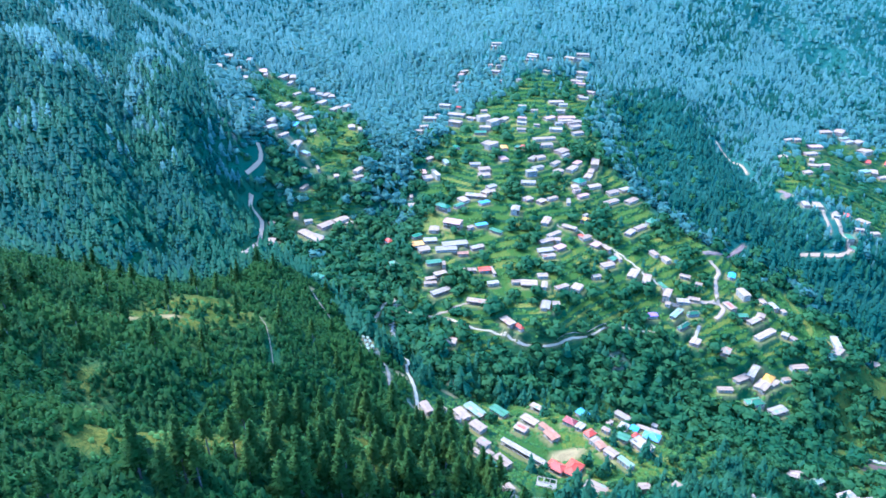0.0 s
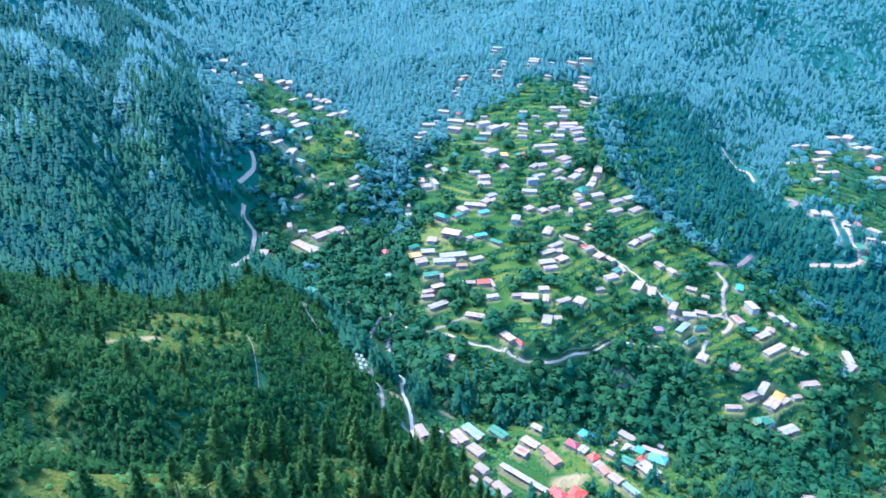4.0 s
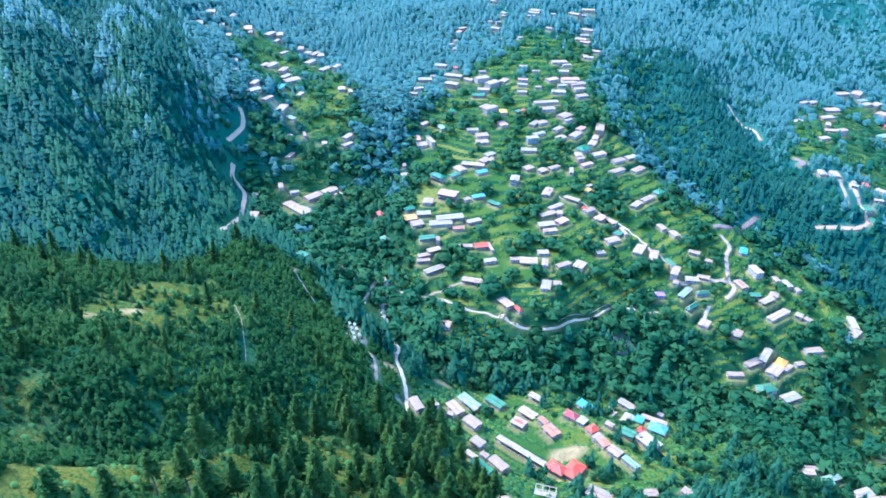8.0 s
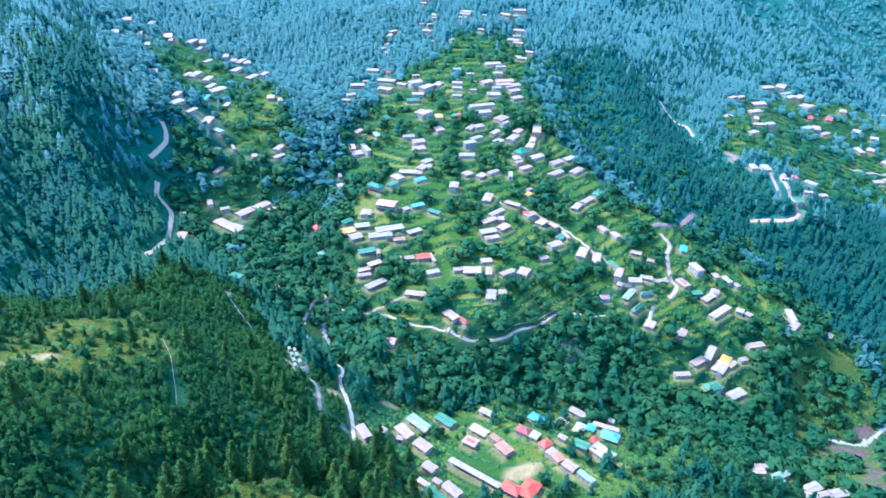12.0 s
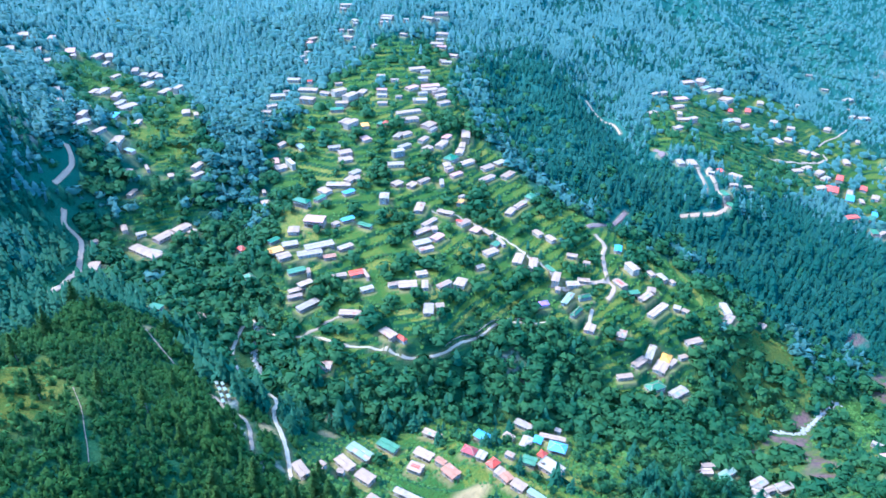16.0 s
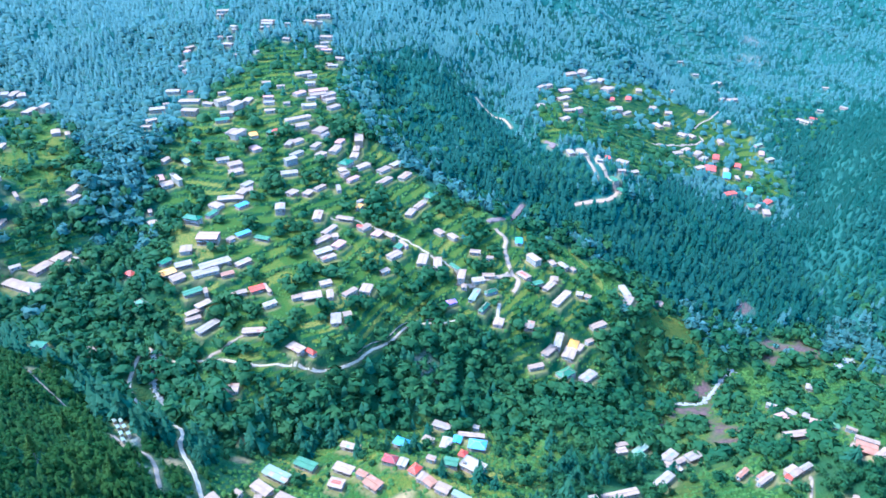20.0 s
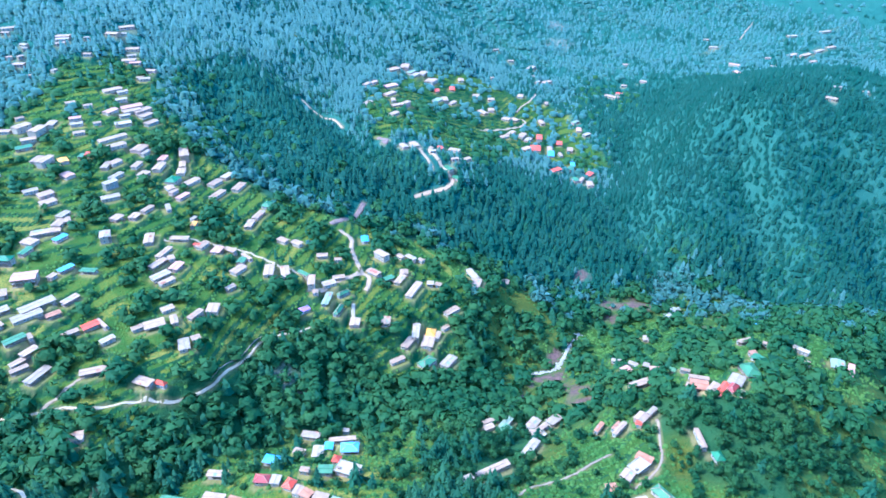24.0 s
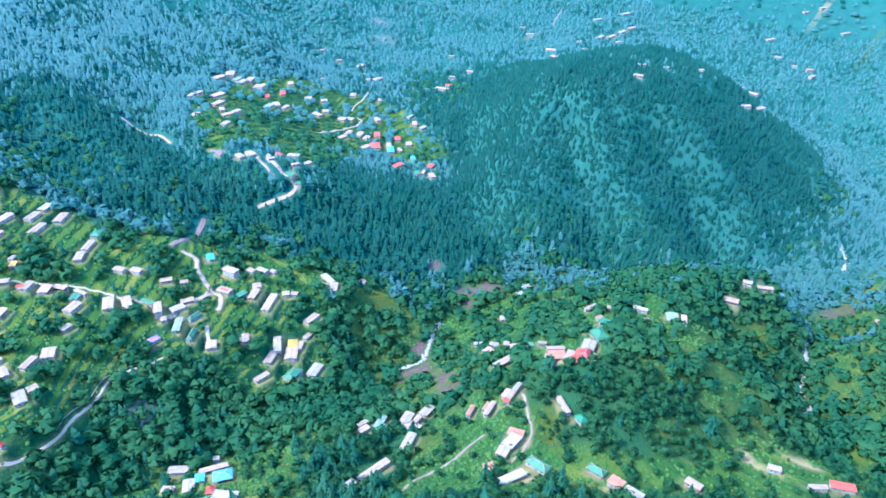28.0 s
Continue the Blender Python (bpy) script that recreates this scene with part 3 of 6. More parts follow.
        (15.5, 720.7, 4.6, 3.8, 44, "g"), (14.7, 700.5, 6.4, 3.9, 44, "g"), (11.2, 712.0, 4.2, 3.8, 26, "g"), (109.0, 674.9, 14.4, 7.4, 5, "w"),
        (115.2, 669.6, 8.7, 5.2, 2, "g"), (111.3, 659.7, 8.9, 5.3, 352, "g"), (75.2, 662.4, 7.5, 4.5, 352, "w"), (85.8, 654.7, 7.0, 4.2, 352, "w"),
        (38.6, 657.8, 6.6, 4.0, 5, "w"), (14.9, 663.7, 4.4, 3.8, 352, "r"),
    ],
    "upper_village_c": [
        (1.8, 671.8, 11.3, 6.8, 344, "g"), (-12.2, 653.0, 12.3, 7.4, 358, "g"), (-5.2, 657.8, 5.2, 3.8, 8, "w"), (12.9, 653.9, 16.1, 7.4, 342, "w"),
        (26.4, 645.5, 9.1, 5.5, 325, "w"), (37.3, 642.1, 12.3, 7.4, 26, "w"), (56.5, 640.1, 10.5, 6.3, 60, "w"), (38.4, 625.7, 10.5, 6.3, 352, "w"),
        (45.8, 632.8, 13.3, 7.4, 46, "w"), (11.5, 637.9, 12.5, 7.4, 333, "w"), (33.6, 617.6, 11.1, 6.7, 358, "t"), (73.1, 639.6, 8.7, 5.2, 343, "p"),
        (72.1, 631.3, 8.6, 5.2, 343, "g"), (70.6, 619.0, 8.3, 5.0, 352, "w"), (85.4, 627.9, 5.9, 3.8, 352, "w"), (98.8, 643.5, 11.3, 6.8, 31, "p"),
        (115.7, 650.2, 16.2, 7.4, 2, "p"), (113.8, 643.6, 13.9, 7.4, 4, "w"),
    ],
    "upper_village_d": [
        (106.7, 635.2, 7.9, 4.7, 2, "g"), (121.3, 642.7, 14.4, 7.4, 21, "w"), (102.4, 624.0, 11.9, 7.1, 352, "w"), (121.8, 634.7, 10.5, 6.3, 23, "w"),
        (122.6, 624.7, 10.7, 6.4, 22, "w"), (-17.6, 633.6, 8.3, 5.0, 19, "w"), (-21.5, 623.5, 7.4, 4.5, 332, "w"), (-22.0, 605.6, 6.9, 5.4, 92, "w"),
        (11.5, 596.6, 6.8, 4.4, 299, "t"), (38.1, 599.3, 10.9, 6.0, 52, "w"), (42.3, 592.6, 13.3, 5.6, 43, "w"), (52.9, 590.0, 8.4, 6.3, 274, "o"),
        (69.1, 590.4, 6.2, 4.5, 55, "r"), (65.0, 589.9, 6.5, 4.1, 50, "t"), (89.1, 595.0, 13.7, 6.9, 9, "w"), (89.6, 605.5, 20.8, 5.7, 11, "w"),
        (51.3, 573.2, 9.1, 7.2, 290, "p"), (-11.5, 578.6, 9.0, 4.7, 50, "w"),
    ],
    "upper_village_e": [
        (2.5, 573.2, 10.3, 4.8, 292, "a"), (27.1, 567.8, 9.5, 5.6, 0, "g"), (34.5, 560.2, 9.9, 7.4, 13, "w"), (34.0, 550.8, 10.0, 7.4, 11, "w"),
        (-16.8, 559.9, 10.1, 5.5, 277, "p"), (-13.1, 551.2, 8.6, 8.3, 16, "w"), (-6.0, 553.4, 13.9, 3.0, 291, "w"), (39.2, 535.9, 8.9, 5.5, 35, "g"),
        (35.0, 527.4, 9.2, 6.5, 50, "w"), (40.5, 528.2, 7.2, 3.3, 82, "w"), (69.7, 541.2, 12.1, 6.2, 355, "g"), (73.1, 552.4, 9.5, 5.5, 16, "g"),
        (79.3, 561.7, 11.4, 4.7, 32, "g"), (82.9, 576.2, 9.2, 6.3, 28, "w"), (76.8, 574.5, 11.5, 5.1, 57, "g"), (103.3, 589.8, 11.9, 9.0, 43, "w"),
        (105.5, 582.6, 8.8, 3.1, 42, "g"), (95.6, 570.5, 10.5, 4.9, 47, "w"),
    ],
    "upper_village_f": [
        (96.6, 559.0, 8.2, 6.8, 42, "w"), (109.1, 565.8, 13.3, 6.4, 53, "w"), (115.1, 576.7, 9.6, 5.5, 50, "p"), (131.7, 581.5, 17.4, 6.8, 75, "w"),
        (125.9, 568.3, 10.4, 4.8, 70, "w"), (122.1, 559.5, 11.2, 6.1, 64, "w"), (113.3, 550.6, 10.5, 8.7, 42, "T"), (108.2, 541.3, 7.4, 6.0, 276, "w"),
        (108.8, 536.1, 7.2, 3.4, 32, "w"), (124.3, 546.0, 12.9, 6.2, 26, "w"), (140.0, 543.9, 11.4, 6.1, 30, "w"), (152.3, 553.0, 10.2, 5.8, 29, "g"),
        (112.9, 530.3, 10.4, 4.5, 30, "p"),
    ],
    "east_brow_a": [
        (157.3, 469.6, 8.0, 5.0, 111, "w"), (164.5, 463.0, 8.0, 5.0, 111, "w"), (174.7, 447.3, 7.5, 4.6, 329, "w"), (183.0, 441.0, 5.0, 3.6, 329, "w"),
        (157.3, 469.6, 6.7, 4.0, 111, "w"), (135.9, 443.8, 12.9, 6.3, 61, "w"), (144.5, 439.0, 14.1, 5.6, 69, "w"), (155.3, 435.6, 9.2, 3.3, 289, "t"),
        (156.0, 425.6, 11.6, 4.9, 61, "w"), (154.3, 417.2, 4.6, 3.6, 248, "w"), (166.3, 422.2, 8.7, 5.5, 351, "g"), (175.0, 425.4, 8.2, 4.4, 336, "w"),
        (200.7, 424.7, 9.9, 5.8, 287, "x"), (215.3, 438.7, 11.0, 5.9, 281, "w"), (230.1, 438.5, 6.9, 4.2, 277, "w"), (237.2, 435.5, 8.8, 4.3, 280, "g"),
        (242.4, 430.4, 4.6, 3.7, 285, "w"), (207.3, 417.2, 7.7, 4.7, 1, "t"), (214.5, 413.8, 11.4, 5.0, 32, "w"), (221.6, 420.0, 6.2, 5.8, 58, "w"),
        (218.9, 403.8, 19.0, 5.1, 33, "w"), (234.2, 406.5, 4.9, 4.9, 323, "g"),
    ],
    "east_brow_b": [
        (238.4, 403.0, 4.8, 4.1, 305, "w"), (271.1, 407.2, 13.5, 4.9, 259, "g"), (266.5, 396.3, 11.2, 6.1, 41, "w"), (303.8, 408.5, 7.6, 5.9, 48, "w"),
        (141.8, 408.3, 7.5, 4.7, 2, "V"), (159.1, 411.0, 13.8, 4.5, 48, "a"), (170.9, 411.8, 8.6, 3.3, 7, "T"), (161.6, 401.0, 10.8, 3.6, 39, "T"),
        (166.9, 390.5, 7.9, 6.4, 54, "w"), (186.5, 386.4, 8.5, 6.1, 56, "w"), (235.1, 382.7, 11.6, 5.1, 8, "w"), (202.3, 376.0, 15.1, 4.7, 52, "g"),
        (192.4, 369.8, 11.8, 5.2, 28, "w"), (211.3, 372.5, 8.4, 6.2, 49, "O"), (205.2, 366.4, 11.8, 7.8, 45, "w"), (213.8, 368.5, 8.0, 3.2, 37, "w"),
        (223.0, 372.7, 5.7, 3.5, 10, "w"), (179.5, 362.1, 10.0, 4.0, 358, "w"),
    ],
    "east_brow_c": [
        (196.0, 354.4, 11.4, 7.2, 13, "T"), (209.2, 349.9, 11.8, 6.6, 22, "g"), (214.1, 460.0, 8.7, 5.3, 244, "b"),
    ],
    "left_hamlet_a": [
        (-101.4, 486.7, 6.4, 3.8, 18, "g"), (-97.0, 470.1, 24.6, 7.4, 316, "w"), (-91.7, 468.4, 9.2, 5.5, 326, "g"), (-88.0, 484.3, 12.9, 7.4, 46, "w"),
        (-77.8, 491.5, 12.2, 7.3, 48, "w"), (-126.3, 475.2, 4.4, 3.8, 29, "w"), (-120.9, 444.7, 10.8, 6.5, 87, "w"), (-80.0, 398.2, 7.6, 4.6, 148, "t"),
        (-60.9, 408.7, 7.8, 4.7, 112, "w"), (-46.3, 336.9, 2.5, 1.4, 111, "a"), (-44.1, 329.3, 2.5, 1.4, 114, "a"), (-42.1, 322.2, 2.5, 1.4, 111, "a"),
        (-40.5, 316.0, 2.5, 1.4, 112, "a"), (-39.2, 309.5, 2.5, 1.4, 111, "a"), (-41.5, 328.2, 2.5, 1.4, 112, "a"), (-39.6, 321.5, 2.5, 1.4, 114, "a"),
        (-37.6, 315.0, 2.5, 1.4, 112, "a"), (-209.8, 667.9, 12.6, 6.6, 106, "w"),
    ],
    "left_hamlet_b": [
        (-209.3, 702.2, 12.9, 8.1, 106, "w"), (-193.5, 717.5, 11.8, 5.6, 92, "w"), (-196.3, 687.6, 9.9, 4.7, 103, "w"), (-187.0, 672.4, 10.3, 4.9, 105, "w"),
        (-178.2, 704.9, 16, 8.0, 100, "p"), (-173.5, 695.5, 9.5, 4.0, 100, "w"), (-160.1, 712.0, 13.4, 6.4, 70, "w"), (-150.3, 711.4, 12.8, 6.1, 99, "w"),
        (-150.8, 697.1, 9.5, 4.0, 78, "w"), (-130.2, 702.8, 11.6, 5.5, 95, "w"), (-141.3, 679.3, 9.7, 4.6, 62, "w"), (-123.0, 698.1, 8.1, 6.7, 88, "g"),
        (-117.2, 699.0, 13.0, 6.2, 68, "w"), (-111.4, 697.9, 10.2, 6.7, 281, "w"), (-117.9, 678.1, 12.5, 6.5, 67, "w"), (-103.7, 669.3, 12.7, 6.5, 61, "w"),
        (-93.3, 671.9, 10.3, 4.9, 64, "w"), (-169.3, 617.4, 12.2, 5.8, 103, "w"),
    ],
    "left_hamlet_c": [
        (-161.8, 597.2, 9.5, 3.1, 294, "w"), (-150.8, 642.2, 10.3, 4.9, 70, "w"), (-145.9, 645.1, 14.5, 6.9, 68, "w"), (-135.4, 644.0, 12.2, 5.8, 79, "w"),
        (-131.7, 633.7, 11.6, 5.5, 69, "g"), (-125.9, 628.0, 14.4, 9.0, 44, "w"), (-142.8, 572.9, 10.3, 4.9, 78, "w"), (-145.9, 601.7, 9.5, 2.4, 94, "w"),
        (-141.6, 561.1, 11.8, 7.3, 47, "g"), (-130.1, 556.5, 10.1, 4.8, 61, "w"), (-130.1, 599.6, 12.6, 6.1, 80, "b"), (-113.3, 597.0, 9.5, 4.0, 78, "w"),
        (-84.0, 631.8, 9.6, 6.4, 97, "w"), (-75.9, 627.0, 8.0, 3.6, 280, "w"), (-119.5, 553.0, 14.5, 6.9, 83, "w"), (-110.8, 544.8, 9.5, 4.4, 315, "a"),
        (-111.5, 529.5, 6.7, 5.1, 67, "w"), (-99.7, 533.2, 9.5, 2.2, 289, "w"),
    ],
    "left_hamlet_d": [
        (-84.4, 527.9, 6.0, 4.3, 286, "w"), (-68.6, 540.2, 10.5, 5.0, 64, "w"), (-67.9, 530.4, 9.2, 4.1, 49, "w"), (-111.1, 488.7, 8.6, 3.6, 286, "w"),
        (-108.0, 514.5, 9.5, 3.6, 71, "w"), (-70.7, 487.5, 5.6, 4.2, 46, "w"),
    ],
    "right_hamlet_a": [
        (344.7, 552.4, 7.3, 4.4, 81, "r"), (358.1, 549.8, 10.6, 6.3, 118, "w"), (345.5, 531.8, 6.8, 4.1, 339, "w"), (361.7, 536.8, 8.7, 5.2, 1, "w"),
        (334.1, 525.4, 9.8, 5.9, 92, "t"), (335.5, 514.3, 9.3, 5.6, 286, "t"), (320.3, 557.8, 11.3, 6.8, 81, "w"), (331.4, 544.5, 5.1, 3.8, 323, "g"),
        (311.3, 560.4, 9.7, 5.8, 260, "g"), (346.1, 684.5, 9.9, 4.7, 28, "w"), (359.1, 693.0, 8.7, 5.4, 20, "w"), (379.8, 694.8, 14.9, 8.4, 2, "p"),
        (364.5, 671.0, 13.3, 7.1, 12, "w"), (357.3, 652.3, 8.5, 4.7, 244, "w"), (355.0, 642.3, 10.2, 6.3, 349, "w"), (365.4, 643.1, 11.0, 5.9, 16, "w"),
        (335.6, 615.4, 9.8, 6.1, 18, "w"), (319.9, 637.0, 10.1, 5.9, 19, "w"),
    ],
    "right_hamlet_b": [
        (412.0, 740.7, 13.9, 9.0, 7, "w"), (434.7, 753.0, 16, 9.8, 50, "w"), (435.1, 741.7, 11.7, 6.8, 27, "a"), (436.5, 734.5, 12.0, 7.4, 24, "g"),
        (449.6, 739.0, 13.3, 8.1, 33, "w"), (448.6, 724.9, 12.5, 7.0, 35, "w"), (450.4, 719.1, 13.0, 6.2, 27, "w"), (442.6, 699.9, 10.5, 5.0, 240, "r"),
        (469.6, 708.7, 12.8, 6.1, 236, "r"), (429.1, 679.6, 11.3, 7.6, 19, "a"), (440.9, 683.0, 12.9, 7.4, 242, "w"), (446.6, 676.1, 11.1, 5.3, 18, "w"),
        (499.7, 732.7, 10.6, 6.8, 239, "w"), (497.5, 700.0, 9.9, 8.1, 51, "w"), (516.6, 695.8, 8.0, 7.9, 326, "w"), (480.6, 665.0, 13.7, 6.5, 268, "w"),
        (498.4, 672.6, 9.2, 7.3, 50, "w"), (508.0, 656.3, 9.5, 8.5, 294, "w"),
    ],
    "right_hamlet_c": [
        (518.8, 654.6, 9.7, 7.9, 279, "w"), (472.3, 616.4, 10.0, 6.5, 357, "w"), (490.3, 626.6, 12.4, 5.9, 21, "w"), (501.3, 621.1, 12.7, 7.4, 26, "w"),
        (502.8, 612.0, 10.7, 6.5, 24, "g"), (519.2, 611.9, 13.9, 6.6, 228, "r"), (477.4, 586.3, 11.2, 6.9, 1, "w"), (493.1, 589.0, 14.9, 11.4, 229, "r"),
        (573.5, 708.7, 10.7, 7.4, 45, "w"), (641.6, 735.6, 14.3, 6.8, 5, "w"), (627.0, 737.3, 9.5, 4.5, 25, "g"), (596.5, 685.9, 9.5, 4.3, 230, "w"),
        (555.6, 648.6, 12.4, 5.9, 245, "w"), (599.0, 637.2, 10.7, 5.1, 10, "a"), (590.4, 621.5, 12.0, 5.8, 228, "p"), (590.1, 608.4, 10.3, 5.8, 6, "g"),
        (540.4, 601.3, 11.1, 6.6, 226, "r"), (542.0, 585.7, 11.0, 6.8, 43, "w"),
    ],
    "right_hamlet_d": [
        (514.4, 589.3, 11.6, 5.5, 230, "w"), (503.9, 575.9, 15.3, 7.3, 228, "b"), (514.8, 572.5, 9.5, 3.6, 247, "w"), (468.4, 530.8, 11.4, 6.5, 358, "r"),
        (503.4, 542.6, 10.7, 5.1, 229, "b"), (493.5, 535.5, 11.0, 5.6, 22, "t"), (479.2, 513.6, 9.2, 5.7, 247, "t"), (484.2, 510.6, 9.5, 3.4, 25, "w"),
        (499.6, 515.3, 9.7, 6.5, 17, "r"), (486.7, 501.1, 10.3, 6.2, 238, "w"),
    ],
}

# roads, lanes and stream beds: width, surface, line
ROADS = {
    "main_road": (1.1, "concrete", [(-33.2, 411.2), (-25.5, 402.3), (-19.6, 398.1), (-5.9, 391.9), (2.7, 387.6), (9.8, 381.4), (15.9, 378.3), (36.1, 374.1), (48.1, 368.7), (59.4, 369.0), (73.0, 372.4), (76.8, 374.8), (88.6, 382.9), (108.9, 395.3), (121.9, 396.9), (134.3, 395.7), (142.6, 396.7)]),
    "field_track": (2.0, "dirt", [(-5.9, 391.9), (0.7, 394.1), (5.7, 395.0), (10.8, 398.4), (15.8, 398.3)]),
    "west_road": (1.7, "concrete", [(-32.4, 411.1), (-38.0, 410.9), (-41.2, 398.7), (-43.6, 384.5), (-42.4, 373.9), (-38.2, 366.3), (-31.9, 359.4), (-24.9, 351.3), (-20.4, 341.0), (-19.4, 332.8), (-20.2, 319.7), (-18.6, 308.5), (-16.4, 300.4), (-14.3, 290.3), (-13.0, 281.0), (-11.7, 267.8)]),
    "quarry_track": (1.6, "dirt", [(-43.7, 315.5), (-38.7, 306.8), (-35.3, 303.3), (-31.1, 302.0), (-28.0, 294.3), (-26.8, 285.9), (-25.6, 276.3)]),
    "clearing_path": (0.25, "dirt", [(-90.3, 296.7), (-86.6, 288.3), (-81.5, 277.1), (-78.3, 267.1), (-74.0, 253.9), (-72.1, 246.8)]),
    "pine_track": (0.7, "dirt", [(-78.7, 366.1), (-75.2, 360.8), (-71.5, 355.1), (-66.5, 349.3), (-62.0, 340.9)]),
    "crest_path": (1.0, "concrete", [(87.4, 492.8), (96.9, 489.7), (109.7, 482.9), (120.0, 474.9), (128.5, 468.6), (136.0, 459.1), (143.5, 449.8), (151.1, 441.9), (157.9, 432.2)]),
    "brow_road": (2.8, "sandy", [(202.0, 474.4), (205.1, 467.5), (205.5, 462.8), (199.6, 453.2), (196.7, 444.3), (193.5, 429.3), (196.5, 423.3), (193.0, 417.3), (186.9, 411.5)]),
    "square_road": (3.2, "sandy", [(192.9, 427.7), (183.0, 424.8), (174.8, 423.8), (164.5, 422.0), (157.7, 418.8)]),
    "house_lane": (2.2, "concrete", [(173.5, 404.1), (170.1, 398.5), (166.6, 393.3)]),
    "hairpin_road": (2.6, "sandy", [(322.7, 564.7), (321.8, 552.3), (321.4, 540.8), (320.8, 530.2)]),
    "hairpin_lower": (3.0, "sandy", [(293.3, 518.0), (305.3, 515.1), (322.5, 511.1), (332.5, 514.2), (331.8, 523.6), (329.8, 536.8), (330.2, 549.6), (338.2, 556.0)]),
    "cut_road": (5.0, "red", [(298.4, 584.1), (301.7, 578.7), (303.1, 573.8), (297.6, 572.7)]),
    "red_cut": (3.5, "red", [(199.0, 482.5), (212.8, 489.8), (227.5, 500.4), (245.8, 517.3)]),
    "hill_road": (1.8, "sandy", [(264.9, 661.3), (270.9, 649.7), (279.9, 625.7), (280.5, 614.3)]),
    "village_lane": (2.2, "sandy", [(448.3, 628.9), (484.0, 634.6), (518.1, 643.0), (535.1, 651.8), (534.0, 660.0)]),
    "lane_up": (1.5, "sandy", [(538.4, 674.1), (557.9, 687.4), (583.8, 700.0), (602.5, 712.4)]),
    "left_track": (2.8, "sandy", [(-145.4, 533.5), (-141.3, 525.2), (-141.1, 517.8), (-144.1, 507.7), (-147.8, 501.0)]),
    "left_track_low": (2.8, "sandy", [(-142.5, 489.3), (-142.4, 478.9), (-136.9, 477.4), (-132.4, 473.9), (-129.5, 455.0), (-125.7, 428.0), (-125.5, 406.2), (-128.1, 396.4)]),
    "spur_path": (1.2, "dirt", [(148.1, 214.3), (157.4, 217.4), (166.1, 215.4), (176.5, 214.5), (186.1, 215.3), (196.8, 216.2), (206.0, 215.6)]),
    "spur_lane": (1.1, "dirt", [(194.9, 192.2), (204.7, 192.9), (213.2, 194.7), (219.4, 197.4), (226.2, 204.7), (234.8, 212.4), (242.3, 219.3)]),
    "stream_stones": (1.8, "stones", [(258.7, 329.6), (265.3, 324.6), (272.5, 321.1), (286.1, 327.4), (298.4, 334.3), (309.6, 341.1), (324.5, 348.8)]),
    "stream_stones_upper": (4.0, "stones", [(394.5, 325.3), (409.0, 333.3), (423.7, 339.5)]),
    "ravine_stones": (1.8, "stones", [(378.1, 110.8), (397.0, 111.3), (407.3, 111.4), (417.4, 118.3), (427.7, 123.2), (442.1, 126.4), (452.5, 129.6), (466.2, 137.2)]),
    "river_stones": (2.0, "stones", [(636.9, 148.0), (663.3, 153.5), (680.6, 162.0), (699.4, 165.2)]),
    "gully_stones": (1.8, "stones", [(-31.5, 409.0), (-31.6, 401.7), (-32.6, 392.7), (-32.7, 385.2), (-30.8, 378.2), (-28.0, 370.1)]),
    "far_road": (2.0, "dirt", [(1061.4, 738.3), (1093.5, 751.7), (1135.6, 766.8)]),
}

# outlines of cultivated terraces and of open grass
FIELDS = {
    "terraces": [(-17, 521), (-14, 584), (12, 653), (43, 675), (82, 718), (148, 728), (141, 611), (151, 585), (175, 525), (214, 491), (265, 470), (284, 413), (246, 379), (210, 349), (166, 350), (164, 379), (145, 397), (108, 397), (80, 374), (52, 369), (36, 369), (35, 357), (6, 354), (3, 372), (-19, 407), (-28, 439), (-23, 469)],
    "near_fields": [(-12, 300), (9, 331), (31, 329), (86, 338), (134, 330), (170, 309), (119, 242), (77, 230), (52, 224), (35, 216), (18, 217), (8, 256), (-8, 253)],
    "spur_fields": [(142, 215), (224, 251), (252, 250), (311, 252), (374, 257), (389, 185), (315, 166), (304, 198), (277, 202), (261, 230), (236, 227), (221, 193), (180, 166)],
    "spur_meadow": [(208, 185), (227, 184), (224, 165), (261, 134), (323, 100), (401, 74), (307, 60), (183, 163)],
    "left_fields": [(-184, 699), (-140, 699), (-76, 644), (-61, 560), (-75, 530), (-100, 525), (-113, 554), (-142, 609), (-171, 640)],
    "left_low_fields": [(-116, 509), (-74, 525), (-63, 510), (-73, 486), (-105, 463), (-118, 482)],
    "right_fields": [(293, 586), (316, 645), (398, 726), (527, 762), (607, 669), (568, 544), (499, 516), (471, 577), (355, 531), (349, 569)],
    "stream_meadow": [(332, 355), (399, 329), (386, 255), (332, 238), (324, 273), (298, 314)],
}
